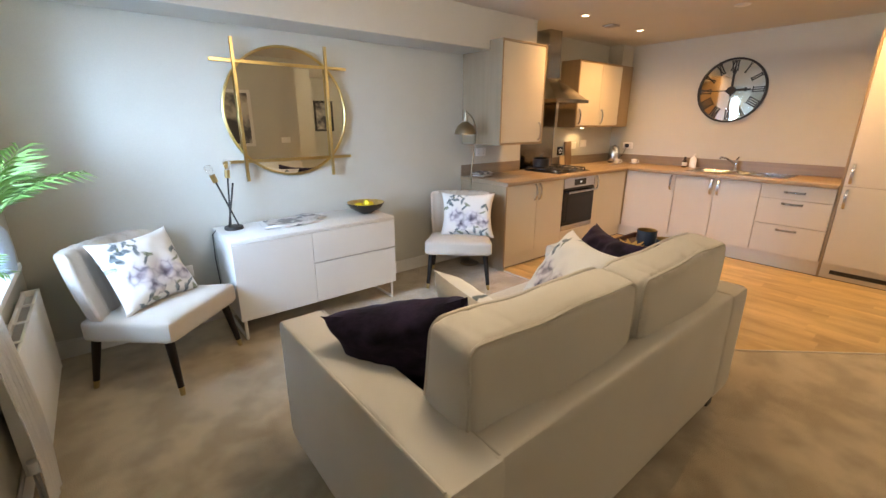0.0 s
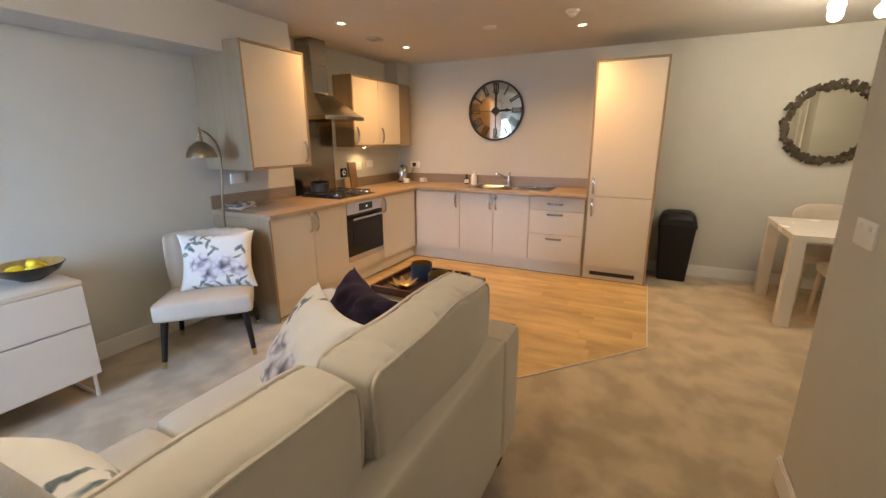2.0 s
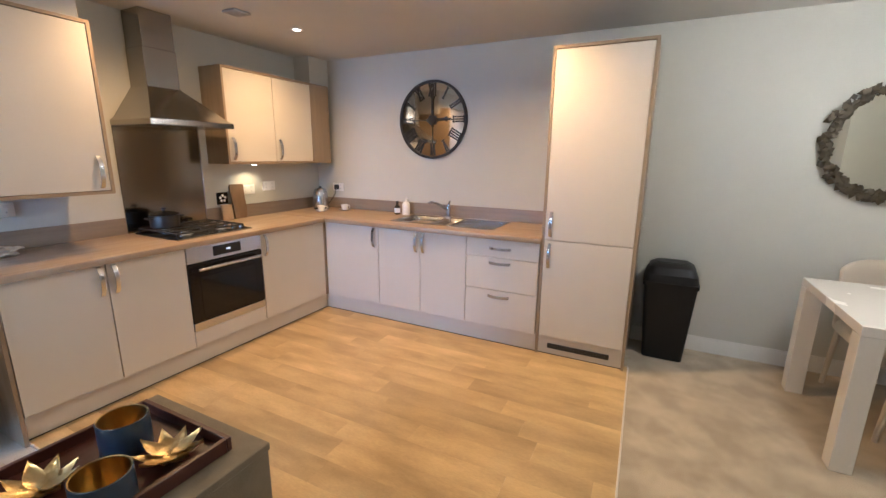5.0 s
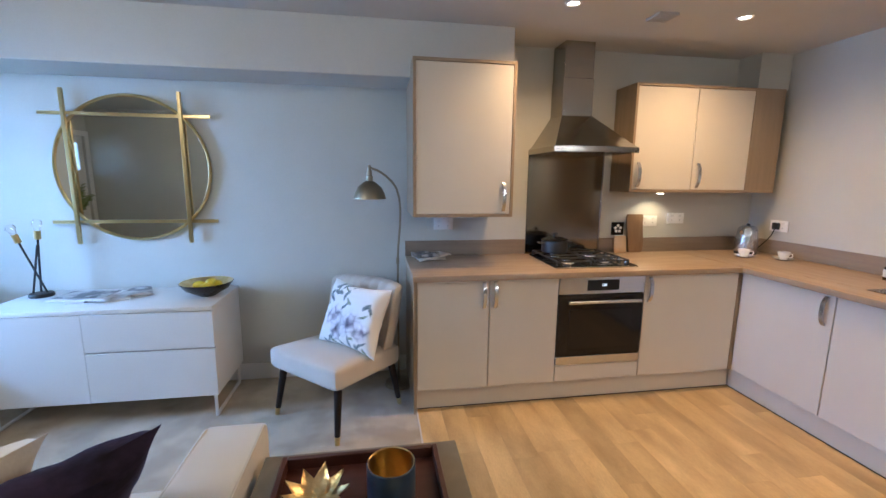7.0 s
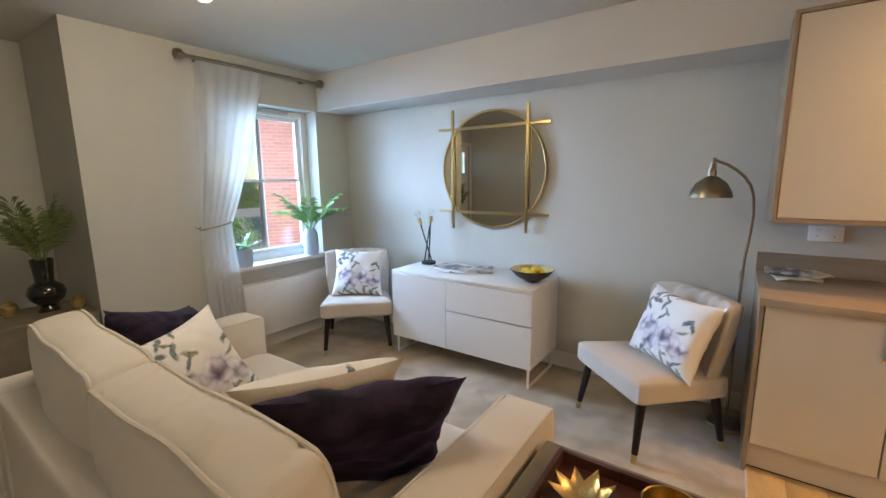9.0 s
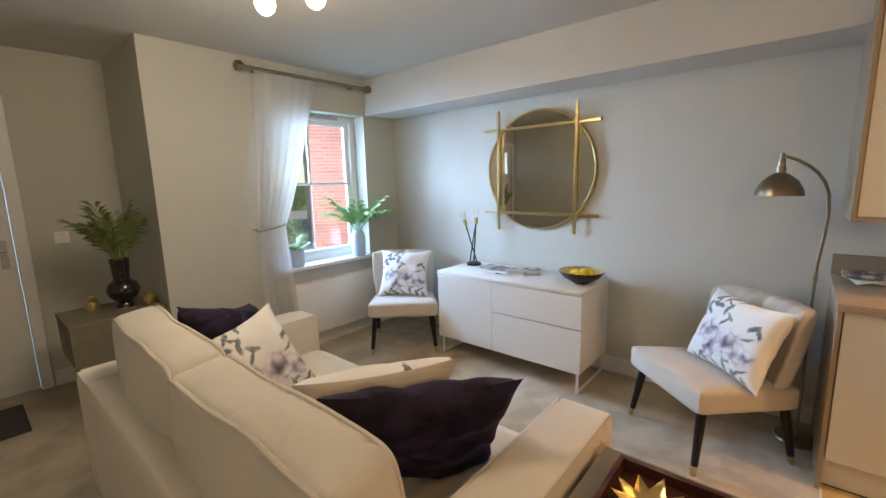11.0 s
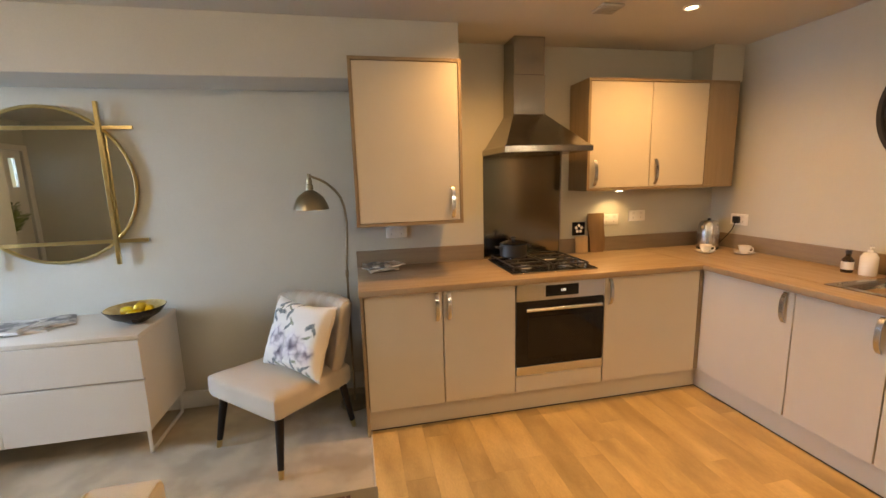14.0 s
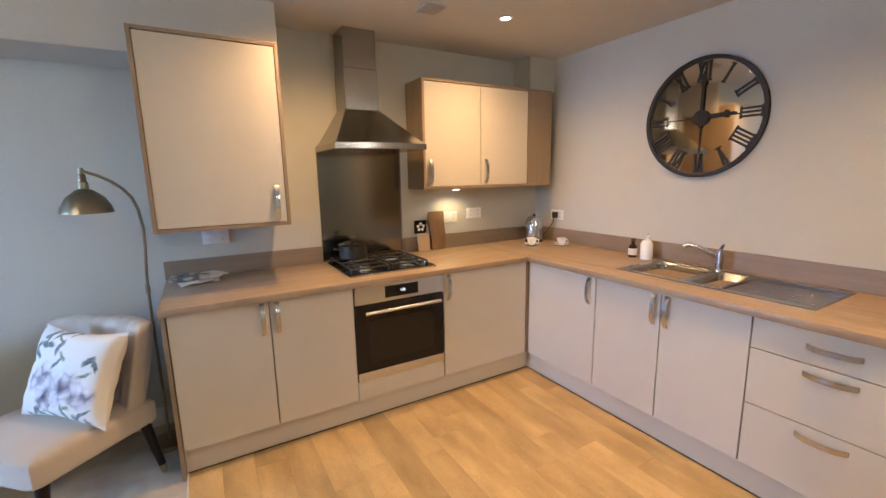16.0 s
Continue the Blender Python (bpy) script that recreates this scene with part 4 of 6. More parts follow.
part("tile", box(-0.052, 0.052, -0.012, 0.0, -0.052, 0.052, 0.002), "gloss", tr_)
for k in range(5):
    pa = radians(72 * k + 18)
    part("petal", slope(lathe([(0, 0), (0.008, 0.001), (0.012, 0.003), (0, 0.004)], 12), pose(0.024 * math.cos(pa), -0.0115, 0.024 * math.sin(pa), 90, 0, 0)), "ceramic", tr_)
pb = thing("serving_board", "small pale oak board leaning below the tile", "serving board", 5.165, 4.135, WTOP)
part("board", slope(box(-0.052, 0.052, -0.008, 0.008, 0, 0.135, 0.006, 2), pose(0, 0, 0.001, -6, 0, 0)), "oakleg", pb)
tw = thing("folded_leaflets", "crumpled printed leaflets on the worktop", "papers", 3.62, 4.02, WTOP, 12)
for i, (dx, dy, r_) in enumerate(((0, 0, 0), (0.05, 0.02, 24), (-0.04, -0.015, -14))):
    q = soft(0.20, 0.13, 0.012, 0.005, (0, 0, 0.01), 8)
    for vv in q.verts:
        vv.co.z += 0.016 * noise.noise(Vector((vv.co.x * 22 + i, vv.co.y * 22, i)))
    part("leaflet", slope(q, pose(dx, dy, 0.014 + i * 0.014, 0, 0, r_)), ("paper", "paper", "print")[i], tw)


def socket(x, y, z, facing, double=True, plug=False):
    w_ = 0.073 if double else 0.043
    s = thing("wall_socket", "white double socket plate on the wall" if double else "white switch plate on the wall", "socket", x, y, z, facing)
    part("plate", box(-w_, w_, -0.010, 0, -0.043, 0.043, 0.003, 2), "plastic", s)
    for q in ((-0.035, 0.035) if double else (0,)):
        part("rocker", box(q - 0.012, q + 0.012, -0.013, -0.010, 0.012, 0.03, 0.002), "white", s)
        if double and not plug:
            part("pin_slot", box(q - 0.003, q + 0.003, -0.0112, -0.010, -0.02, -0.010), "gap", s)


socket(3.74, NORTH, 1.14, 0)
socket(5.43, NORTH, 1.15, 0)
socket(5.67, NORTH, 1.17, 0)
socket(0.80, NORTH, 0.42, 0)
socket(EAST, 3.91, 1.13, -90)
socket(2.98, SOUTH, 1.16, 180, True, True)
socket(RECESS, 1.61, 1.11, 90, False)


# Ceiling fittings.
def downlight(x, y):
    dl = thing("downlight", "recessed white ceiling downlight, lit", "downlight", x, y, TOP, 0, "kitchen downlights")
    part("rim", lathe([(0.030, -0.001), (0.045, -0.001), (0.045, -0.006), (0.036, -0.009), (0.030, -0.004)], 28), "trim", dl)
    part("lens", lathe([(0, -0.0035), (0.030, -0.0035), (0.030, -0.002), (0, -0.002)], 24), "spotlens", dl)


for px, py in ((4.32, 3.41), (5.39, 3.42), (5.33, 1.6)):
    downlight(px, py)
sd = thing("extractor_vent", "square pale grey ceiling vent", "vent", 4.91, 3.49, TOP)
part("frame", box(-0.064, 0.064, -0.064, 0.064, -0.016, 0, 0.005, 2), "gap", sd)
for i in range(5):
    part("slat", box(-0.05, 0.05, -0.048 + i * 0.022, -0.040 + i * 0.022, -0.019, -0.016, 0.001), "gap", sd)
vd = thing("ceiling_valve", "round white ceiling air valve", "vent", 5.03, 2.34, TOP)
part("ring", lathe([(0.045, 0), (0.062, 0), (0.060, -0.008), (0.045, -0.012)], 28), "trim", vd)
part("disc", lathe([(0, -0.016), (0.04, -0.014), (0.04, -0.010), (0, -0.008)], 24), "trim", vd)
hdct = thing("heat_detector", "white domed ceiling heat detector", "detector", 4.86, 1.6, TOP)
part("base", lathe([(0, 0), (0.052, 0), (0.052, -0.014), (0.046, -0.02), (0, -0.02)], 28), "plastic", hdct)
part("dome", lathe([(0.036, -0.02), (0.034, -0.034), (0.02, -0.046), (0, -0.048)], 24), "plastic", hdct)


def globe_lamp(x, y, rz):
    c = thing("ceiling_lamp", "ceiling lamp with lit glass globes on chrome arms", "ceiling lamp", x, y, TOP, rz, "globe ceiling lamps")
    part("rose", lathe([(0, 0), (0.07, 0), (0.068, -0.018), (0.03, -0.03), (0, -0.03)], 28), "chrome", c)
    for k in range(5):
        a = math.radians(72 * k)
        ca, sa = math.cos(a), math.sin(a)
        arm = part("arm", tube([(0.02 * ca, 0.02 * sa, -0.025), (0.12 * ca, 0.12 * sa, -0.045), (0.20 * ca, 0.20 * sa, -0.085), (0.21 * ca, 0.21 * sa, -0.12)], 0.006, 8), "chrome", c)
        part("globe", lathe([(0, -0.115), (0.02, -0.118), (0.040, -0.140), (0.045, -0.165), (0.036, -0.192), (0.018, -0.206), (0, -0.209)], 20, (0.21 * ca, 0.21 * sa, 0)), "globe", arm, "lit opal globe")


globe_lamp(1.58, 2.05, 10)
globe_lamp(5.0, -0.2, 40)

# Clock with Roman numerals.
cl = thing("wall_clock", "round black iron wall clock with mirrored face", "clock", EAST, 2.74, 1.80, -90)
R = 0.355


def disc_y(r0, r1, y0, y1, seg=64):
    """A ring or disc facing -y."""
    prof = [(r1, y0), (r1, y1)] + ([(r0, y1), (r0, y0), (r1, y0)] if r0 else [(0, y1)])
    return slope(lathe(prof, seg), Matrix(((1, 0, 0, 0), (0, 0, 1, 0), (0, -1, 0, 0), (0, 0, 0, 1))))


part("mirror_face", disc_y(0, R - 0.02, -0.006, -0.012), "clockglass", cl, "mirrored glass face")
part("rim", disc_y(R - 0.022, R, -0.002, -0.028), "iron", cl)
part("hub", disc_y(0, 0.045, -0.012, -0.030, 32), "iron", cl)
NUMERALS = ["XII", "I", "II", "III", "IIII", "V", "VI", "VII", "VIII", "IX", "X", "XI"]
for k, word in enumerate(NUMERALS):
    b = bmesh.new()
    x = 0.0
    strokes, bars = [], []
    for c in word:
        if c == "I":
            strokes.append((x + 0.008, x + 0.008))
            x += 0.022
        elif c == "V":
            strokes += [(x + 0.004, x + 0.016), (x + 0.030, x + 0.016)]
            x += 0.038
        else:
            strokes += [(x + 0.004, x + 0.030), (x + 0.030, x + 0.004)]
            x += 0.038
    for a, c in strokes:
        q = bmesh.new()
        t_ = 0.0055
        pts = [(a - t_, 0.052), (a + t_, 0.052), (c + t_, -0.052), (c - t_, -0.052)]
        lo = [q.verts.new((px - x / 2, -0.013, pz)) for px, pz in pts]
        hi = [q.verts.new((px - x / 2, -0.019, pz)) for px, pz in pts]
        q.faces.new(lo)
        q.faces.new(hi[::-1])
        for e in range(4):
            q.faces.new((lo[e], lo[(e + 1) % 4], hi[(e + 1) % 4], hi[e]))
        bars.append(q)
    bars.append(box(-x / 2 - 0.003, x / 2 - 0.003, -0.0185, -0.013, 0.049, 0.057))
    box(-x / 2 - 0.003, x / 2 - 0.003, -0.0185, -0.013, -0.057, -0.049, bm=b)
    ang = radians(30 * k)
    turn = Matrix.Translation((math.sin(ang) * 0.268, 0, math.cos(ang) * 0.268)) @ Matrix.Rotation(ang, 4, "Y")
    numeral = part("numeral", slope(b, turn), "iron", cl)
    for q in bars:
        part("stroke", slope(q, turn), "iron", numeral)
for nm, ang, ln, wd in (("hour_hand", 87, 0.19, 0.012), ("minute_hand", 0, 0.27, 0.009)):
    q = box(-wd, wd, -0.026, -0.022, -0.06, ln * 0.7, 0.002)
    box(-wd * 1.8, wd * 1.8, -0.0265, -0.0215, ln * 0.7, ln * 0.8, 0.002, bm=q)
    box(-wd * 0.5, wd * 0.5, -0.026, -0.022, ln * 0.8, ln, 0.002, bm=q)
    part(nm, slope(q, Matrix.Rotation(radians(ang), 4, "Y")), "iron", cl)
for ang in (90, 180, 270, 0):
    part("spoke", slope(box(-0.004, 0.004, -0.0185, -0.0125, 0.04, 0.21, 0.001), Matrix.Rotation(radians(ang), 4, "Y")), "iron", cl)

# Pedal bin.
bn = thing("swing_bin", "charcoal plastic swing-top bin", "bin", 6.19, 0.632)


def taper(x0, y0, x1, y1, z0, z1, r=0.03):
    b, n = bmesh.new(), 5
    rings = []
    for hx, hy, z in ((x0, y0, z0), (x1, y1, z1)):
        ring = []
        for sx, sy, a0 in ((1, 1, 0), (-1, 1, 90), (-1, -1, 180), (1, -1, 270)):
            for k in range(n):
                a = radians(a0 + 90 * k / (n - 1))
                ring.append(b.verts.new((sx * (hx - r) + r * math.cos(a), sy * (hy - r) + r * math.sin(a), z)))
        rings.append(ring)
    for k in range(len(rings[0])):
        j = (k + 1) % len(rings[0])
        b.faces.new((rings[0][k], rings[0][j], rings[1][j], rings[1][k]))
    b.faces.new(rings[0][::-1])
    b.faces.new(rings[1])
    return b


part("tub", taper(0.125, 0.135, 0.155, 0.172, 0, 0.57), "binp", bn)
part("collar", taper(0.163, 0.181, 0.163, 0.181, 0.57, 0.60), "binp", bn)
lid_b = taper(0.160, 0.178, 0.150, 0.168, 0.60, 0.655, 0.05)
join(lid_b, taper(0.150, 0.168, 0.128, 0.148, 0.655, 0.705, 0.06))
join(lid_b, taper(0.128, 0.148, 0.095, 0.115, 0.705, 0.728, 0.06))
part("lid", lid_b, "binp", bn)
part("flap", slope(box(-0.065, 0.065, -0.10, 0.10, 0.0, 0.006, 0.003), pose(0, 0, 0.728, 0, 0, 0)), "binp", bn)


# ---- lounge ----
# Round mirror with crossed brass bars.
mi = thing("wall_mirror", "round wall mirror in a brass ring with crossed brass bars", "mirror", 1.685, NORTH, 1.52)
part("mirror_glass", disc_y(0, 0.455, -0.012, -0.020, 72), "mirror", mi, "clear mirror glass")
part("ring", slope(tube([(0.462 * math.cos(2 * math.pi * k / 72), 0.462 * math.sin(2 * math.pi * k / 72), 0) for k in range(72)], 0.010, 8, True), pose(0, -0.022, 0, 90, 0, 0)), "brass", mi)
for xx in (-0.360, 0.315):
    part("upright_bar", box(xx - 0.011, xx + 0.011, -0.050, -0.030, -0.49, 0.49, 0.002), "brass", mi)
for zz in (0.340, -0.345):
    part("cross_bar", box(-0.51, 0.49, -0.034, -0.020, zz - 0.011, zz + 0.011, 0.002), "brass", mi)

# Sideboard.
sbd = thing("sideboard", "white lacquer sideboard with two drawers and a door", "sideboard", 1.655, 3.66)
sw_, sd_, z0, z1 = 0.62, 0.50, 0.155, 0.72
part("body", box(-sw_ + 0.004, sw_ - 0.004, 0.022, sd_, z0, z1 - 0.028, 0.002), "white", sbd)
part("top", box(-sw_, sw_, 0.0, sd_, z1 - 0.026, z1, 0.003, 2), "white", sbd)
part("door", box(-sw_ + 0.002, -0.0815, 0.0, 0.02, z0, z1 - 0.029, 0.002), "white", sbd)
part("drawer", box(-0.0795, sw_ - 0.002, 0.0, 0.02, z0, 0.455, 0.002), "white", sbd)
part("drawer", box(-0.0795, sw_ - 0.002, 0.0, 0.02, 0.466, z1 - 0.029, 0.002), "white", sbd)
part("finger_pull", box(-0.0795, sw_ - 0.004, 0.012, 0.021, 0.455, 0.466), "gap", sbd, "recessed finger pull")
for xx in (-sw_ + 0.03, sw_ - 0.03):
    part("leg_frame", tube([(xx, 0.03, z0), (xx, 0.03, 0.012), (xx, sd_ - 0.04, 0.012), (xx, sd_ - 0.04, z0)], 0.011, 6), "white", sbd, "white metal loop leg")

tl = thing("table_lamp", "black table lamp with two crossed rods and bare bulbs", "lamp", 1.15, 4.02, 0.72)
part("base", lathe([(0, 0), (0.062, 0), (0.064, 0.006), (0.060, 0.022), (0, 0.026)], 28), "black", tl)
for (ax, ay), (bx, by, bz) in (((0.035, 0.0), (-0.075, -0.01, 0.345)), ((-0.015, 0.02), (0.010, 0.02, 0.365)), ((-0.035, -0.015), (0.03, -0.02, 0.33))):
    rod = part("rod", tube([(ax, ay, 0.02), (bx, by, bz)], 0.006, 8), "black", tl)
    if bz > 0.33 or bx < 0:
        dirv = (Vector((bx, by, bz)) - Vector((ax, ay, 0.02))).normalized()
        e = Vector((bx, by, bz))
        hol = part("bulb_holder", tube([e - dirv * 0.004, e + dirv * 0.05], 0.018, 12), "brass", rod, "brass bulb holder")
        bl = lathe([(0, 0), (0.012, 0.0), (0.014, 0.012), (0.026, 0.040), (0.022, 0.062), (0, 0.072)], 16)
        part("bulb", slope(bl, Matrix.Translation(e + dirv * 0.05) @ dirv.to_track_quat("Z", "Y").to_matrix().to_4x4()), "bulbglass", hol, "unlit clear glass bulb")
tlc = thing("lamp_cable", "black lamp flex running down to a socket", "cable", 0.98, 4.16, 0.42)
part("flex", tube([(0.06, -0.10, 0.30), (0.035, -0.09, 0.27), (0.03, -0.08, 0.1), (0.04, -0.06, -0.12), (-0.04, -0.05, -0.16), (-0.13, -0.03, -0.08), (-0.145, -0.015, -0.02)], 0.004, 6), "black", tlc)
mg = thing("magazines", "open glossy magazines fanned on the sideboard", "magazine", 1.56, 3.93, 0.72, 8)
for i, (dx, dy, rr, mt) in enumerate(((0, 0, 0, "paper"), (0.07, 0.025, 20, "print"), (-0.08, -0.01, -12, "paper"))):
    q = bmesh.new()
    ring = []
    for k in range(9):
        u = k / 8 * 2 - 1
        zz = 0.004 + 0.012 * (abs(math.sin(u * math.pi * 0.9)))
        ring.append((q.verts.new((u * 0.17, -0.105, zz + i * 0.007)), q.verts.new((u * 0.17, 0.105, zz + i * 0.007)), q.verts.new((u * 0.17, -0.105, i * 0.007)), q.verts.new((u * 0.17, 0.105, i * 0.007))))
    for a, c in zip(ring, ring[1:]):
        q.faces.new((a[0], c[0], c[1], a[1]))
        q.faces.new((a[2], a[3], c[3], c[2]))
        q.faces.new((a[0], a[2], c[2], c[0]))
        q.faces.new((a[1], c[1], c[3], a[3]))
    q.faces.new(ring[0])
    slope(q, pose(dx, dy, 0.001, 0, 0, rr))
    part("magazine", q, mt, mg)
    part("picture_block", slope(box(-0.145, 0.14, -0.088, 0.085, 0.0165 + i * 0.007, 0.0185 + i * 0.007), pose(dx, dy, 0, 0, 0, rr)), "print", mg)
bw = thing("fruit_bowl", "dark bronze bowl with gold inside", "bowl", 2.16, 3.92, 0.72)
part("outside", lathe([(0, 0), (0.05, 0), (0.06, 0.008), (0.125, 0.045), (0.157, 0.088), (0.154, 0.090)], 36), "bowl", bw)
part("inside", lathe([(0.154, 0.090), (0.122, 0.05), (0.055, 0.014), (0, 0.012)], 36), "goldfoil", bw, "gold lacquer inside")
for i, (dx, dy, dz) in enumerate(((0.0, 0.0, 0.045), (0.05, 0.035, 0.062), (-0.055, 0.02, 0.062), (0.01, -0.055, 0.062), (0.02, 0.01, 0.082))):
    lm = thing("lemon", "ripe yellow lemon in the bowl", "lemon", 2.16 + dx, 3.92 + dy, 0.72 + dz, 40 * i, "lemons in the bowl")
    part("fruit", slope(lathe([(0, -0.045), (0.006, -0.040), (0.022, -0.028), (0.029, 0), (0.022, 0.028), (0.007, 0.040), (0, 0.046)], 14), pose(0, 0, 0, 80, 20 * i, 0)), "lemon", lm)


# Slipper chairs.
def slipper_chair(x, y, rz, seed):
    c = thing("slipper_chair", "oatmeal upholstered slipper chair with black brass-tipped legs", "chair", x, y, 0, rz, "pair of slipper chairs")
    s = soft(0.60, 0.58, 0.135, 0.035, (0.0, 0.0, 0.012), 12, (0, 0.0, 0.365))
    for v in s.verts:
        v.co.x *= 1.0 - 0.10 * (v.co.y + 0.29) / 0.58
        v.co.z += 0.02 * -(v.co.y) / 0.29
    part("seat", s, "chair", c)
    b = soft(0.58, 0.11, 0.50, 0.04, (0, 0.01, 0), 34, (0, 0, 0.25))
    for v in b.verts:
        u = v.co.x / 0.29
        wing = 0.085 * abs(u) ** 2.4
        v.co.y += -wing + 0.11 * (v.co.z / 0.5)
        v.co.x *= 1.0 - 0.16 * (1 - v.co.z / 0.5) + 0.05 * math.sin(v.co.z / 0.5 * math.pi)
        if v.co.y < 1:
            rib = abs(math.sin(u * math.pi * 3.5)) ** 0.6
            v.co.y -= 0.016 * rib * min(1.0, max(0.0, v.co.z) / 0.1)
            v.co.z += 0.016 * (rib - 0.6) * max(0.0, (v.co.z - 0.40) / 0.10)
    part("backrest", slope(b, pose(0, 0.25, 0.30)), "chair", c)
    for sx, sy in ((-1, -1), (1, -1), (-1, 1), (1, 1)):
        top = Vector((sx * 0.24, sy * 0.22, 0.33))
        bot = Vector((sx * 0.275, sy * 0.27, 0.0))
        mid = top.lerp(bot, 0.86)
        lg = part("leg", tube([top, mid], [0.025, 0.0165], 10), "darkwood", c)
        part("brass_tip", tube([mid, bot], [0.0168, 0.0135], 10), "brass", lg, "brass ferrule")
    return c


slipper_chair(2.99, 3.67, -43, 1)
slipper_chair(0.62, 3.66, 44, 2)

FL = "white cotton cushion with lilac flower print"

# Sofa.
sf = thing("sofa", "cream woven two-seat sofa with piped cushions", "sofa", 1.905, 1.905)
HX, HY = 0.975, 0.55
part("seat_base", soft(2 * HX - 0.36, 2 * HY - 0.20, 0.22, 0.02, n=6, at=(0, 0.06, 0.22)), "sofa", sf)
for s, nm in ((-1, "arm"), (1, "arm")):
    a = soft(0.20, 2 * HY, 0.565, 0.022, (0.006, 0.004, 0.008), 12, (s * (HX - 0.10), 0, 0.11 + 0.2825))
    am = part(nm, a, "sofa", sf)
    for xx in (s * (HX - 0.012), s * (HX - 0.188)):
        part("piping", tube([(xx, -HY + 0.02, 0.670), (xx, HY - 0.03, 0.672), (xx, HY - 0.006, 0.652), (xx, HY - 0.004, 0.14)], 0.005, 6), "piping", am)
part("back", soft(2 * HX - 0.34, 0.12, 0.567, 0.020, (0, 0.004, 0.006), 12, (0, -HY + 0.062, 0.11 + 0.2835)), "sofa", sf)
for s in (-1, 1):
    sc = part("seat_cushion", soft(0.775, 0.80, 0.16, 0.045, (0, 0, 0.02), 10, (s * 0.389, 0.135, 0.405)), "sofa", sf)
    bc = soft(0.80, 0.200, 0.455, 0.034, (0.008, 0.026, 0.020), 56, (0, 0, 0.2275))
    for v in bc.verts:
        v.co.y *= 1.12 - 0.30 * max(0.0, v.co.z / 0.455) ** 3

    def rumple(p, deep=0.010 if s > 0 else 0.005):
        """Puckers run in from the piped seams over the top and the upper faces."""
        edge = min(1.0, max(0.0, p.z - 0.2) / 0.25)
        wave = noise.noise(Vector((p.x * 12 + 9 * s + p.y * 4, p.y * 1.2, 0.4)))
        pucker = deep * edge * max(0.0, 1 - abs(wave) * 5.5) * (0.35 + 0.65 * min(1.0, abs(p.y) / 0.07))
        top = 1.0 if p.z > 0.435 else 0.3
        pucker *= 0.25 if p.y < -0.06 and p.z < 0.43 else 1.0
        sag = 0.012 * noise.noise(Vector((p.x * 4 + 3 * s, p.y * 4, p.z * 4)))
        return p + Vector((0, -0.4 * pucker * math.copysign(1, p.y), -pucker * top)) + Vector((0, 1, 1)) * sag

    for v in bc.verts:
        v.co = rumple(v.co)
    cm = pose(0.415, -0.338, 0.472, 5, 0, 0) if s > 0 else pose(-0.402, -0.315, 0.474, 5, 0, -1.5)
    cp = part("back_cushion", slope(bc, cm), "sofa", sf)
    for yy in (-0.092, 0.092):
        loop, hx_, hz_, rr = [], 0.392, 0.2205, 0.040
        for q, (sx, sz) in enumerate(((1, 1), (-1, 1), (-1, -1), (1, -1))):
            for k in range(8):
                g = radians(90 * q + 90 * k / 7)
                loop.append((sx * (hx_ - rr) + rr * math.cos(g), sz * (hz_ - rr) + rr * math.sin(g)))
            nx, nz = ((-1, 1), (-1, -1), (1, -1), (1, 1))[q]
            ex = (nx * (hx_ - rr) if q % 2 == 0 else nx * hx_, nz * hz_ if q % 2 == 0 else nz * (hz_ - rr))
            x0_, z0_ = loop[-1]
            loop += [(x0_ + (ex[0] - x0_) * k / 14, z0_ + (ex[1] - z0_) * k / 14) for k in range(1, 14)]
        loop = [cm @ rumple(Vector((lx, yy * (1.12 - 0.30 * ((0.2275 + lz) / 0.455) ** 3), 0.2275 + lz + math.copysign(0.006, lz) * (1 - (lx / hx_) ** 2))), 0.0) for lx, lz in loop]
        part("piping", tube(loop, 0.0062, 6, True), "piping", cp)
for sx in (-1, 1):
    for sy in (-1, 1):
        part("leg", box(sx * (HX - 0.09) - 0.03, sx * (HX - 0.09) + 0.03, sy * (HY - 0.07) - 0.03, sy * (HY - 0.07) + 0.03, 0, 0.12, 0.004), "darkwood", sf)

VV = "dark aubergine crushed velvet cushion on the sofa"


def leaning(label, mat_, top_a, top_b, down, h, t, seed, back=None):
    """A cushion given by the two ends of its top edge and the way down to its foot."""
    a, b = Vector(top_a), Vector(top_b)
    ex = (b - a).normalized()
    ez = -(Vector(down) - ex * Vector(down).dot(ex)).normalized()
    ey = ez.cross(ex)
    o = (a + b) / 2 - ez * h
    c = thing("cushion", label, "cushion", *o)
    c.matrix_basis = Matrix(((ex.x, ey.x, ez.x, o.x), (ex.y, ey.y, ez.y, o.y), (ex.z, ey.z, ez.z, o.z), (0, 0, 0, 1)))
    q = pillow((b - a).length, h, t, 24, seed, 0.03 if mat_ == "velvet" else 0.014, 0.14)
    if back:
        keep = q.copy()
        bmesh.ops.delete(keep, geom=[f for f in keep.faces if f.calc_center_median().y > 0], context="FACES")
        bmesh.ops.delete(q, geom=[f for f in q.faces if f.calc_center_median().y <= 0], context="FACES")
        part("back_cover", q, back, c, "plain champagne back")
        part("front_cover", keep, mat_, c)
    else:
        part("cover", q, mat_, c)
    return c


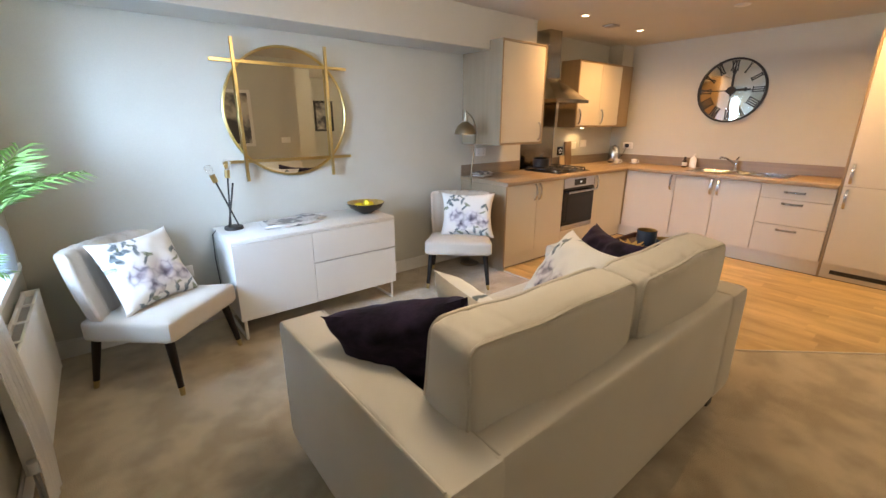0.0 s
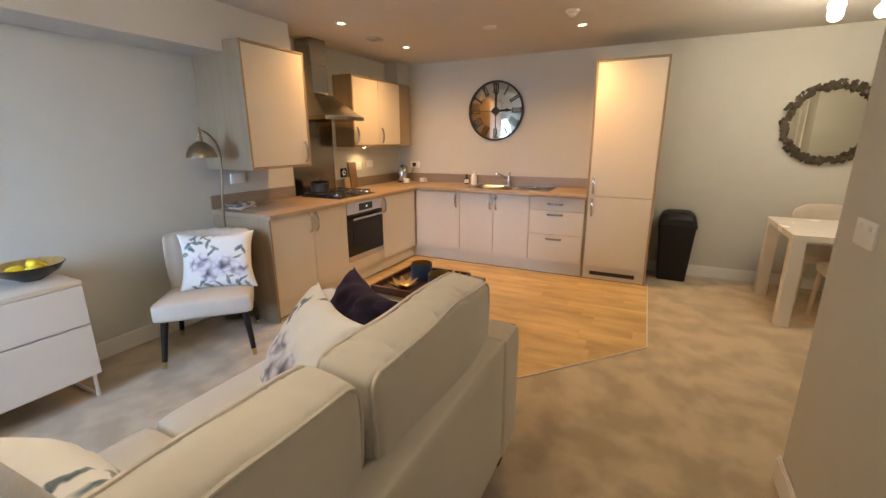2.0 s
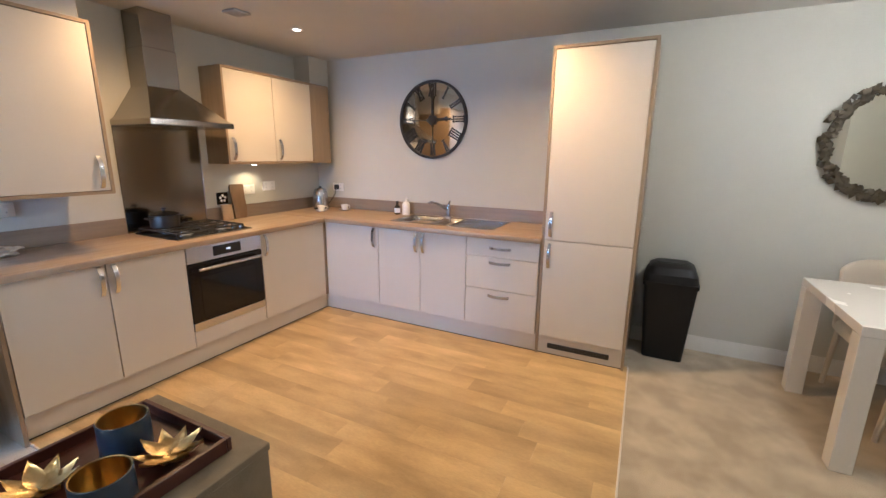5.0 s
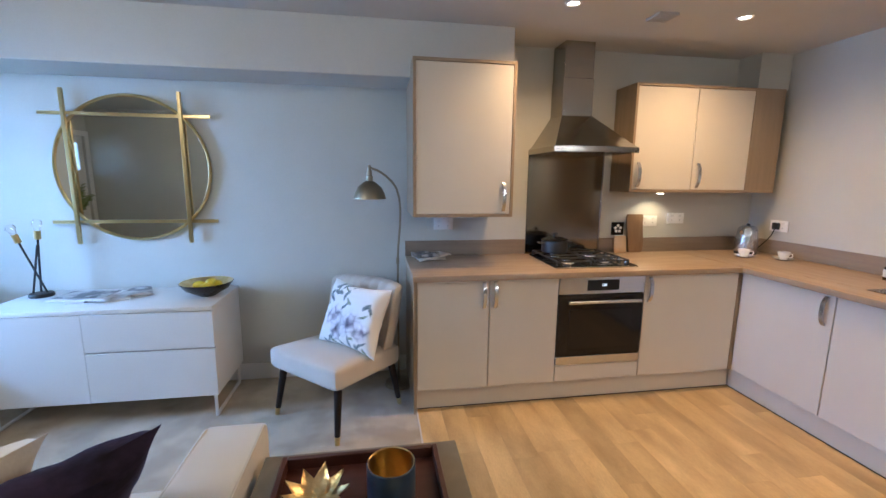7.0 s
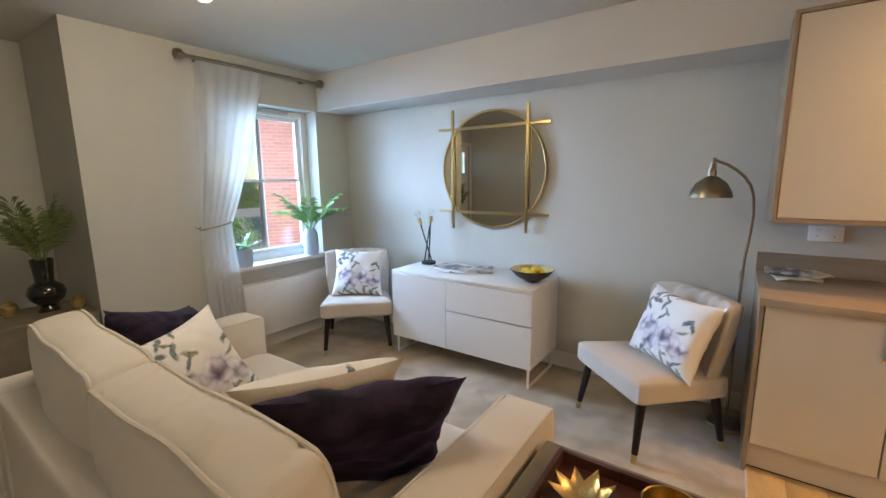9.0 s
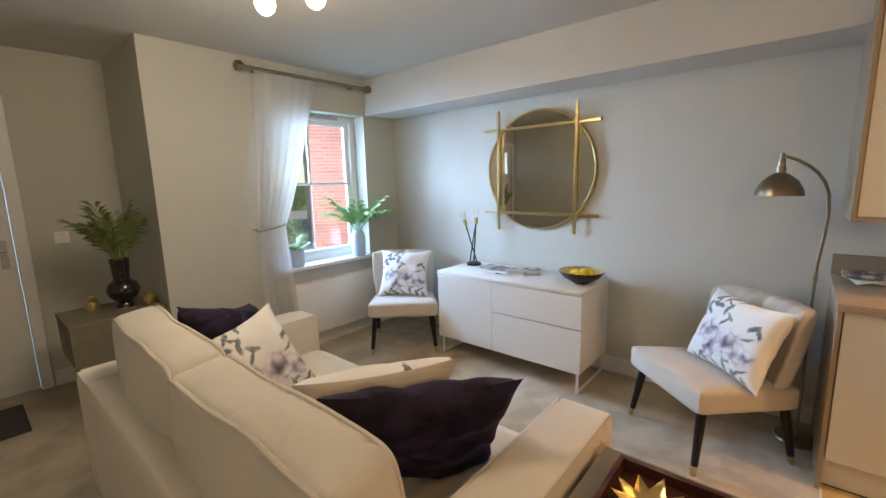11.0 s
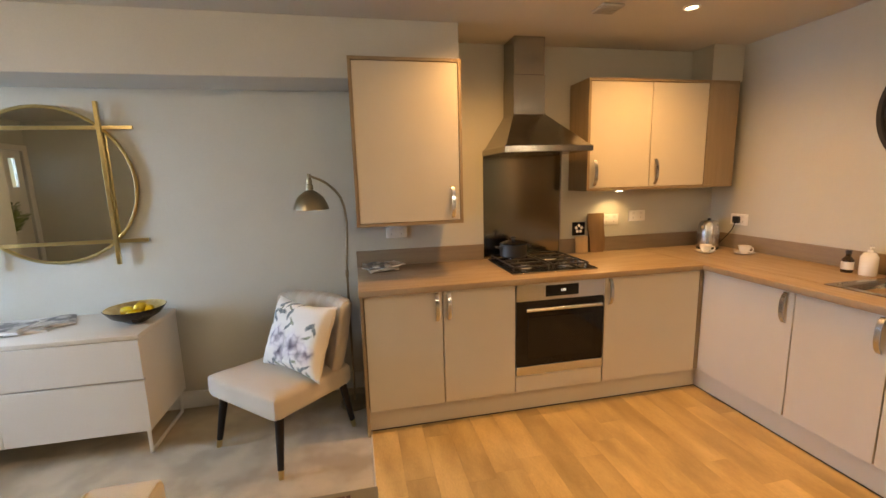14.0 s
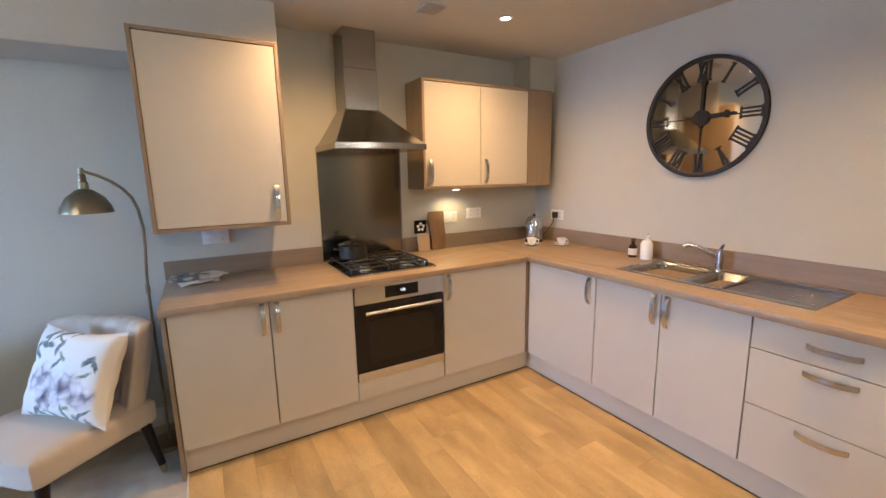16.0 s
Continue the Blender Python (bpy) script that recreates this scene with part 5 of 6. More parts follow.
leaning(FL + ", on a chair", "floral", (2.972, 3.915, 0.812), (3.335, 3.555, 0.812), (-0.10, -0.13, -0.38), 0.43, 0.15, 1)
leaning(FL + ", on a chair", "floral", (0.330, 3.680, 0.825), (0.728, 3.930, 0.825), (0.065, -0.21, -0.39), 0.45, 0.15, 2)
leaning(VV, "velvet", (0.985, 2.12, 0.805), (1.275, 1.675, 0.95), (0.34, 0.20, -0.85), 0.48, 0.21, 3)
leaning(FL + ", lying against another cushion", "floral", (1.46, 1.62, 0.82), (1.41, 2.02, 0.91), (0.45, 0.25, -0.8), 0.45, 0.15, 4, "plain")
leaning(FL + ", plain at the back", "floral_pale", (2.478, 2.125, 0.88), (2.208, 1.672, 0.88), (-0.26, 0.09, -0.37), 0.46, 0.15, 5, "plain")
leaning(VV, "velvet", (2.375, 1.65, 0.905), (2.72, 2.125, 0.880), (-0.25, 0.22, -0.6), 0.47, 0.16, 6)


# Side tables.
def side_table(x0, x1, y0, y1, legs_in, label):
    t = thing("side_table", label, "side table", (x0 + x1) / 2, (y0 + y1) / 2, 0, 0, "taupe side tables")
    a, b = (x1 - x0) / 2, (y1 - y0) / 2
    part("top", box(-a, a, -b, b, 0.625, 0.65, 0.003), "taupe", t)
    part("drawer_box", box(-a + 0.004, a - 0.004, -b + 0.004, b - 0.004, 0.375, 0.625, 0.002), "taupe", t)
    for sx in (-1, 1):
        for sy in (-1, 1):
            part("leg", tube([(sx * (a - 0.03), sy * (b - 0.03), 0.38), (sx * (a - legs_in), sy * (b - legs_in), 0.0)], [0.024, 0.014], 4), "taupe", t)
    return t


side_table(2.905, 3.48, 1.745, 2.295, 0.17, "taupe box side table beside the sofa arm")
side_table(-0.42, 0.05, 1.455, 1.98, 0.12, "taupe box side table in the entrance recess")

ty = thing("tray", "dark mahogany tray with low sides", "tray", 3.19, 2.02, 0.65)
part("tray_base", box(-0.215, 0.215, -0.20, 0.20, 0, 0.010), "tray", ty)
for x0, x1, y0, y1 in ((-0.22, -0.205, -0.205, 0.205), (0.205, 0.22, -0.205, 0.205), (-0.205, 0.205, -0.205, -0.19), (-0.205, 0.205, 0.19, 0.205)):
    part("tray_side", box(x0, x1, y0, y1, 0.0, 0.042, 0.002), "tray", ty)


def candle_pot(x, y):
    c = thing("candle_pot", "slate blue pot with brass inside", "pot", x, y, 0.66, 0, "pots on the tray")
    part("outside", lathe([(0, 0), (0.058, 0), (0.062, 0.006), (0.062, 0.098), (0.060, 0.100)], 32), "slate", c)
    part("inside", lathe([(0.060, 0.100), (0.057, 0.098), (0.056, 0.012), (0, 0.012)], 32), "brass", c, "polished brass inside")


candle_pot(3.27, 2.07)
candle_pot(3.13, 1.88)


def gold_leaf(x, y, rz):
    c = thing("gold_leaf_dish", "gold leaf-shaped ornament dish", "ornament", x, y, 0.662, rz, "gold leaves on the tray")
    for k in range(9):
        q = bmesh.new()
        pts = []
        for i in range(6):
            u = i / 5
            wdt = 0.022 * math.sin(math.pi * min(1, u * 0.9 + 0.12))
            z = 0.006 + 0.035 * u * u + 0.004 * (k % 3)
            pts.append((q.verts.new((u * 0.085, -wdt, z)), q.verts.new((u * 0.085, 0, z - 0.006)), q.verts.new((u * 0.085, wdt, z)), q.verts.new((u * 0.085, 0, z - 0.010))))
        for a, b in zip(pts, pts[1:]):
            q.faces.new((a[0], b[0], b[1], a[1]))
            q.faces.new((a[1], b[1], b[2], a[2]))
            q.faces.new((a[0], a[3], b[3], b[0]))
            q.faces.new((a[3], a[2], b[2], b[3]))
        q.faces.new(pts[0])
        q.faces.new(pts[-1][::-1])
        part("leaf", slope(q, pose(0, 0, 0, 0, 0, 40 * k)), "goldfoil", c)


gold_leaf(3.08, 2.08, 0)
gold_leaf(3.30, 1.92, 30)

# Floor lamp.
fl = thing("floor_lamp", "antique brass arched floor lamp behind the chair", "floor lamp", 3.385, 3.95)
part("base", lathe([(0, 0), (0.10, 0), (0.102, 0.008), (0.095, 0.02), (0.02, 0.028), (0, 0.028)], 32), "antique", fl)
arc = [(0, 0, 0.02), (0, 0, 0.90), (0.003, -0.005, 1.0), (0.016, -0.015, 1.15), (0.020, -0.025, 1.25), (0.012, -0.04, 1.345), (-0.006, -0.055, 1.405), (-0.036, -0.07, 1.452), (-0.075, -0.085, 1.488), (-0.12, -0.097, 1.518), (-0.178, -0.105, 1.540)]
part("stem", tube(arc, 0.0075, 10), "antique", fl)
part("joint", lathe([(0, 0.89), (0.011, 0.89), (0.011, 0.935), (0, 0.935)], 12), "antique", fl)
hd2 = part("shade", lathe([(0.018, 0.115), (0.035, 0.108), (0.075, 0.075), (0.098, 0.03), (0.104, 0.0), (0.100, 0.0), (0.094, 0.03), (0.07, 0.072), (0.018, 0.105)], 32, (-0.18, -0.105, 1.342)), "antique", fl, "dull brass dome shade")
part("shade_neck", lathe([(0, 0.214), (0.010, 0.212), (0.010, 0.186), (0.016, 0.180), (0.016, 0.150), (0.021, 0.144), (0.021, 0.115), (0, 0.112)], 16, (-0.18, -0.105, 1.342)), "antique", hd2)

# Radiator.
rd = thing("radiator", "white panel radiator under the window", "radiator", WEST + 0.03, 3.30, 0.0)
ra = 0.46
part("front_panel", box(0.055, 0.070, -ra, ra, 0.14, 0.605, 0.004, 2), "trim", rd)
part("back_panel", box(0.0, 0.015, -ra, ra, 0.14, 0.605, 0.004), "trim", rd)
for s in (-1, 1):
    part("end_cap", box(-0.002, 0.072, s * ra - 0.006, s * ra + 0.006, 0.135, 0.61, 0.002), "trim", rd)
tg = part("top_grille", box(0.015, 0.055, -ra, ra, 0.575, 0.580), "gap", rd, "dark slotted top grille")
for i in range(3):
    part("grille_bar", box(0.0, 0.070, -ra * 0.5 + i * ra * 0.5 - 0.006, -ra * 0.5 + i * ra * 0.5 + 0.006, 0.600, 0.608), "trim", tg)
vl_ = part("valve", tube([(0.035, -ra - 0.005, 0.17), (0.035, -ra - 0.05, 0.17), (0.035, -ra - 0.055, 0.0)], 0.010, 8), "chrome", rd)
part("valve_head", lathe([(0, 0.175), (0.016, 0.175), (0.018, 0.225), (0, 0.232)], 12, (0.035, -ra - 0.05, 0)), "plastic", vl_)

# Curtain pole and voile curtain.
cpz = 2.315
po = thing("curtain_pole", "antique bronze curtain pole with faceted ends", "curtain pole", WEST + 0.10, 3.19, cpz)
part("rod", tube([(0, -0.56, 0), (0, 0.56, 0)], 0.014, 12), "antique", po)
for s in (-1, 1):
    part("finial", slope(lathe([(0, 0), (0.020, 0.0), (0.020, 0.012), (0.036, 0.018), (0.040, 0.04), (0.036, 0.062), (0.022, 0.070), (0, 0.072)], 6), pose(0, s * 0.555, 0, -90 * s, 0, 0)), "antique", po)
    part("bracket", tube([(-0.10, s * 0.45, 0), (0, s * 0.45, 0)], 0.009, 8), "antique", po)
cu = thing("curtain", "sheer white voile curtain tied back", "curtain", WEST + 0.10, 2.66)
b = bmesh.new()
NU, NV = 72, 40
gr = []
for j in range(NV + 1):
    z = 0.02 + (cpz + 0.03 - 0.02) * j / NV
    if z > 1.12:
        u = (z - 1.12) / (cpz - 1.12)
        y0, y1 = -0.03 + 0.08 * u, 0.20 + 0.38 * u ** 0.9
    else:
        u = (1.12 - z) / 1.12
        y0, y1 = -0.03 - 0.02 * math.sin(u * 1.6), 0.20 + 0.05 * math.sin(u * 1.7)
    row = []
    for i in range(NU + 1):
        q = i / NU
        tight = 0.5 + 0.5 * min(1, abs(z - 1.12) / 0.5)
        fold = 0.005 * tight * math.sin(q * 2 * math.pi * 6 + 1.6 * math.sin(z * 2.3)) + 0.007 * math.sin(q * 13 + z * 2) * noise.noise(Vector((q * 5, z * 1.5, 3)))
        row.append(b.verts.new((fold + 0.012 * math.sin(z * 5), y0 + (y1 - y0) * q, z)))
    gr.append(row)
for p, q in zip(gr, gr[1:]):
    for i in range(NU):
        b.faces.new((p[i], p[i + 1], q[i + 1], q[i]))
bmesh.ops.solidify(b, geom=list(b.faces), thickness=0.0012)
part("voile", b, "curtain", cu)
part("tieback", tube([(0.045 * math.cos(a) , 0.075 + 0.115 * math.sin(a), 1.12 + 0.02 * math.sin(a)) for a in [2 * math.pi * k / 24 for k in range(24)]], 0.006, 6, True), "antique", cu, "thin cord tieback")
part("hook", tube([(-0.10, -0.03, 1.11), (0.0, -0.05, 1.11), (0.02, -0.045, 1.125)], 0.005, 6), "antique", cu)


# Palms.
def frond(length, n, mat_, lean, seed, wide=0.40):
    """A leaf stalk with paired narrow leaflets; starts at the origin, leans along +x."""
    rnd = random.Random(seed)
    b = bmesh.new()
    pts = []
    for i in range(13):
        u = i / 12
        ang = radians(90 - lean * u - 8)
        if i == 0:
            p = Vector((0, 0, 0))
        else:
            p = pts[-1] + Vector((math.cos(ang), 0, math.sin(ang))) * length / 12
        pts.append(p)
    tube(pts, [0.0045 * (1 - 0.8 * i / 12) + 0.0008 for i in range(13)], 5, bm=b)
    for k in range(n):
        u = 0.28 + 0.72 * k / (n - 1)
        i = min(int(u * 12), 11)
        p = pts[i].lerp(pts[i + 1], u * 12 - i)
        d = (pts[i + 1] - pts[i]).normalized()
        ln = wide * length * (math.sin(math.pi * min(1, 0.25 + 0.75 * (u - 0.2))) * 0.9 + 0.25) * rnd.uniform(0.85, 1.1)
        for s in (-1, 1):
            side = (Vector((0, s, 0)) * 0.85 + d * 0.75 + Vector((0, 0, rnd.uniform(-0.15, 0.15)))).normalized()
            nrm = side.cross(d).normalized()
            wv = side.cross(nrm) * ln * 0.055
            q1, q2 = p + side * ln * 0.45 + Vector((0, 0, 0.03 * ln)), p + side * ln + Vector((0, 0, -0.22 * ln))
            a = b.verts.new(p)
            c1, c2 = b.verts.new(q1 + wv), b.verts.new(q1 - wv)
            e = b.verts.new(q2)
            mm = b.verts.new(q1 - nrm * ln * 0.02)
            b.faces.new((a, c1, mm))
            b.faces.new((a, mm, c2))
            b.faces.new((c1, e, mm))
            b.faces.new((mm, e, c2))
    return b


def palm(label, x, y, z, vase_prof, vase_mat, fronds, leaf_mat, length, seed, ribs=0, bend=(35, 95)):
    c = thing("potted_palm", label, "plant", x, y, z, 0)
    vb = lathe(vase_prof, 36)
    if ribs:
        for v in vb.verts:
            a = math.atan2(v.co.y, v.co.x)
            k = 1 + 0.02 * math.cos(ribs * a)
            v.co.x, v.co.y = v.co.x * k, v.co.y * k
    vs = part("vase", vb, vase_mat, c)
    topz = max(p[1] for p in vase_prof)
    for k in range(fronds):
        rnd = random.Random(seed + k)
        q = frond(length * rnd.uniform(0.8, 1.1), 16, leaf_mat, rnd.uniform(*bend), seed + k)
        part("frond", slope(q, pose(0, 0, topz - 0.06, 0, 0, 360 * k / fronds + rnd.uniform(-25, 25)) @ pose(0, 0, 0, 0, rnd.uniform(0, 14), 0)), leaf_mat, c)


TALL = [(0, 0), (0.055, 0), (0.062, 0.01), (0.070, 0.12), (0.066, 0.20), (0.048, 0.235), (0.046, 0.25), (0.042, 0.25), (0.055, 0.19), (0, 0.02)]
SHORT = [(0, 0), (0.05, 0), (0.06, 0.01), (0.066, 0.10), (0.064, 0.15), (0.060, 0.152), (0.058, 0.02), (0, 0.015)]
palm("bright green palm in a pale blue ribbed vase on the sill", WEST + 0.0, 3.66, WZ0 + 0.004, TALL, "bluepot", 9, "leaf", 0.45, 20, 18, (20, 85))
palm("small green plant in a pale blue ribbed pot on the sill", WEST + 0.0, 2.99, WZ0 + 0.004, SHORT, "bluepot", 6, "leaf", 0.20, 40, 18)
GOURD = [(0, 0), (0.055, 0), (0.05, 0.02), (0.04, 0.035), (0.085, 0.08), (0.098, 0.12), (0.085, 0.16), (0.05, 0.19), (0.048, 0.20), (0.055, 0.30), (0.060, 0.335), (0.052, 0.335), (0.045, 0.21), (0, 0.2)]
palm("dried green palm leaves in a dark gourd-shaped glass vase", -0.22, 1.80, 0.65, GOURD, "vase", 12, "dullleaf", 0.40, 60, 0, (0, 30))
for dx, dy, s in ((-0.05, -0.17, 1.0), (0.06, 0.13, 0.85)):
    orn = thing("glass_ornament", "small amber glass bud ornament", "ornament", -0.22 + dx, 1.80 + dy, 0.65, 0, "glass ornaments")
    part("body", lathe([(0, 0), (0.03 * s, 0), (0.045 * s, 0.03 * s), (0.04 * s, 0.065 * s), (0.015 * s, 0.085 * s), (0.018 * s, 0.10 * s), (0, 0.10 * s)], 18), "goldfoil", orn)
dm = thing("door_mat", "dark coir door mat", "door mat", -0.42, 0.88, 0.0)
part("mat", box(-0.24, 0.24, -0.36, 0.36, 0.0, 0.014, 0.004), "mat", dm)


# Pictures.
def picture(name, label, x, y, z, w, h, frame_mat, rz=180):
    p = thing(name, label, "picture", x, y, z, rz)
    fb = box(-w / 2, -w / 2 + 0.045, -0.025, 0, -h / 2, h / 2, 0.003)
    box(w / 2 - 0.045, w / 2, -0.025, 0, -h / 2, h / 2, 0.003, bm=fb)
    box(-w / 2 + 0.045, w / 2 - 0.045, -0.025, 0, -h / 2, -h / 2 + 0.045, 0.003, bm=fb)
    box(-w / 2 + 0.045, w / 2 - 0.045, -0.025, 0, h / 2 - 0.045, h / 2, 0.003, bm=fb)
    part("frame", fb, frame_mat, p)
    part("print", box(-w / 2 + 0.045, w / 2 - 0.045, -0.012, -0.002, -h / 2 + 0.045, h / 2 - 0.045), "art", p, "grey tonal print")


picture("framed_picture", "large white-framed grey art print on the wall", 2.13, SOUTH, 1.50, 0.72, 0.84, "trim")
picture("framed_picture", "dark-framed print on the dining wall", 4.88, -2.46, 1.575, 0.47, 0.69, "black")
pd = thing("door_2", "white door frame in the passage", "door", 3.42, -0.95)
tagged(pd, kind="structure")
a = box(-0.17, -0.10, 0.0, 0.02, 0, 2.10, 0.004)
box(0.10, 0.17, 0.0, 0.02, 0, 2.10, 0.004, bm=a)
box(-0.10, 0.10, 0.0, 0.02, 2.03, 2.10, 0.004, bm=a)
part("architrave", a, "trim", pd)
part("door_leaf", box(-0.10, 0.10, 0.0, 0.01, 0, 2.03), "white", pd)

# ---- dining ----
dt = thing("dining_table", "white lacquer dining table with square legs", "dining table", 5.60, -0.82)
part("tabletop", box(-0.44, 0.44, -0.73, 0.73, 0.70, 0.75, 0.003), "table", dt)
for sx in (-1, 1):
    for sy in (-1, 1):
        part("leg", box(sx * 0.395 - 0.045, sx * 0.395 + 0.045, sy * 0.685 - 0.045, sy * 0.685 + 0.045, 0, 0.70, 0.002), "table", dt)


def dining_chair(x, y, rz):
    c = thing("dining_chair", "cream upholstered dining chair with curved back", "dining chair", x, y, 0, rz, "chairs round the table")
    part("seat", soft(0.46, 0.46, 0.09, 0.03, (0, 0, 0.012), 8, (0, 0, 0.44)), "dining", c)
    b = soft(0.48, 0.06, 0.42, 0.028, (0, 0, 0), 12, (0, 0, 0.21))
    for v in b.verts:
        u = v.co.x / 0.24
        v.co.y += -0.09 * u * u + 0.07 * v.co.z / 0.42
        v.co.z -= 0.06 * max(0, v.co.z - 0.2) / 0.22 * abs(u) ** 3
    part("backrest", slope(b, pose(0, 0.24, 0.44)), "dining", c)
    for sx in (-1, 1):
        for sy in (-1, 1):
            part("leg", tube([(sx * 0.19, sy * 0.19, 0.40), (sx * 0.21, sy * 0.22, 0)], [0.02, 0.014], 8), "dining", c)
    return c


dining_chair(5.33, -0.60, 90)
dining_chair(5.98, -0.55, -90)
dining_chair(5.98, -1.2, -90)

# Wreath mirror.
wr = thing("wreath_mirror", "round mirror framed with bronze metal leaves", "mirror", EAST, -0.48, 1.585, -90)
part("mirror_glass", disc_y(0, 0.315, -0.010, -0.016, 56), "mirror", wr, "clear mirror glass")
rng = random.Random(7)
for k in range(280):
    a = 2 * math.pi * k / 280 + rng.uniform(-0.03, 0.03)
    r = 0.335 + rng.uniform(-0.032, 0.032)
    q = bmesh.new()
    ln, wd = rng.uniform(0.046, 0.068), 0.021
    e = [q.verts.new(p) for p in ((0, 0, -ln / 2), (wd, -0.006, 0), (0, 0, ln / 2), (-wd, -0.006, 0), (0, -0.012, 0))]
    for i in range(4):
        q.faces.new((e[i], e[(i + 1) % 4], e[4]))
    q.faces.new((e[3], e[2], e[1], e[0]))
    lm_ = Matrix.Translation((r * math.cos(a), -0.02 - rng.uniform(0, 0.025), r * math.sin(a))) @ Matrix.Rotation(rng.uniform(0, 6.28), 4, "Y") @ Matrix.Rotation(rng.uniform(-0.6, 0.6), 4, "X")
    part("leaf", slope(q, lm_), "wreath", wr)
part("hoop", slope(tube([(0.33 * math.cos(2 * math.pi * k / 48), 0.33 * math.sin(2 * math.pi * k / 48), 0) for k in range(48)], 0.012, 6, True), pose(0, -0.012, 0, 90, 0, 0)), "wreath", wr)

# ---- outside ----
build("ground", box(-400, 400, -400, 400, -0.6, -0.35), "grass", "mown lawn outside the window", "ground")
build("pavement", box(-22.5, -6.2, -6, 40, -0.36, -0.335), "concrete", "pale concrete paving beyond the window", "pavement")
bb = thing("brick_building", "red brick neighbouring house", "building", -5.10, 6.42, -0.35, 60)
house_wall = part("wall", box(0, 9, 0, 5, 0, 5.6), "mortar", bb)
part("roof", box(-0.3, 9.3, -0.3, 5.3, 5.6, 5.78), "iron", bb)
for xx in (3.0, 6.2):
    wn_ = part("window", box(xx - 0.5, xx + 0.5, -0.03, 0.05, 3.4, 4.7, 0.01), "trim", bb)
    part("pane", box(xx - 0.42, xx + 0.42, -0.035, -0.03, 3.48, 4.62), "gloss", wn_)
hg = thing("hedge", "clipped green garden hedge", "hedge", -24.0, 17.0, -0.35)
rng = random.Random(3)
hv, hf = [], []
for k in range(2600):
    c = Vector((rng.uniform(-0.6, 0.6), rng.uniform(-5, 3.4), 1.1 * rng.uniform(0.0, 1.0) ** 0.7))
    s = rng.uniform(0.06, 0.12)
    r3 = Euler((rng.uniform(0, 6.28), rng.uniform(0, 6.28), 0)).to_matrix()
    i0 = len(hv)
    hv += [c + r3 @ Vector(p) * s for p in ((-1, 0, 0), (0, 0.5, 0.1), (1, 0, 0), (0, -0.5, 0.1))]
    hf.append((i0, i0 + 1, i0 + 2, i0 + 3))
me = bpy.data.meshes.new("foliage")
me.from_pydata(hv, [], hf)
me.materials.append(M["hedge"])
ob = new("foliage", me)
ob.parent = hg
part("stems", box(-0.25, 0.25, -4.8, 3.3, 0, 0.8), "hedge", hg)
shb = thing("shrub", "leafy green garden shrub outside the window", "shrub", -7.8, 6.65, -0.35)
rng = random.Random(8)
hv, hf = [], []
for k in range(2200):
    c = Vector((rng.gauss(0, 0.32), rng.gauss(0, 0.42), 0.8 * rng.uniform(0.02, 1.0) ** 0.8))
    k2 = rng.uniform(0.035, 0.07)
    r3 = Euler((rng.uniform(0, 6.28), rng.uniform(0, 6.28), 0)).to_matrix()
    i0 = len(hv)
    hv += [c + r3 @ Vector(p) * k2 for p in ((-1, 0, 0), (0, 0.5, 0.1), (1, 0, 0), (0, -0.5, 0.1))]
    hf.append((i0, i0 + 1, i0 + 2, i0 + 3))
me = bpy.data.meshes.new("leaves")
me.from_pydata(hv, [], hf)
me.materials.append(M["leaf"])
ob = new("leaves", me)
ob.parent = shb
for k in range(5):
    part("branch", tube([(0, 0, 0), (0.12 * math.cos(k * 1.3), 0.15 * math.sin(k * 1.3), 0.5), (0.25 * math.cos(k * 1.3), 0.3 * math.sin(k * 1.3), 1.0)], [0.02, 0.014, 0.006], 6), "stem", shb)


# ---- plank floor ----
WOOD = [(3.48, 3.60), (5.80, 3.60), (5.80, 0.845), (4.31, 0.815), (3.58, 1.47), (3.48, 1.58)]


def clip(poly, x0, x1, y0, y1):
    for ax, lim, sg in ((0, x0, 1), (0, x1, -1), (1, y0, 1), (1, y1, -1)):
        out = []
        for i, p in enumerate(poly):
            q = poly[(i + 1) % len(poly)]
            dp, dq = sg * (p[ax] - lim), sg * (q[ax] - lim)
            if dp >= 0:
                out.append(p)
            if dp * dq < 0:
                s = dp / (dp - dq)
                out.append((p[0] + s * (q[0] - p[0]), p[1] + s * (q[1] - p[1])))
        poly = out
        if len(poly) < 3:
            return []
    return poly


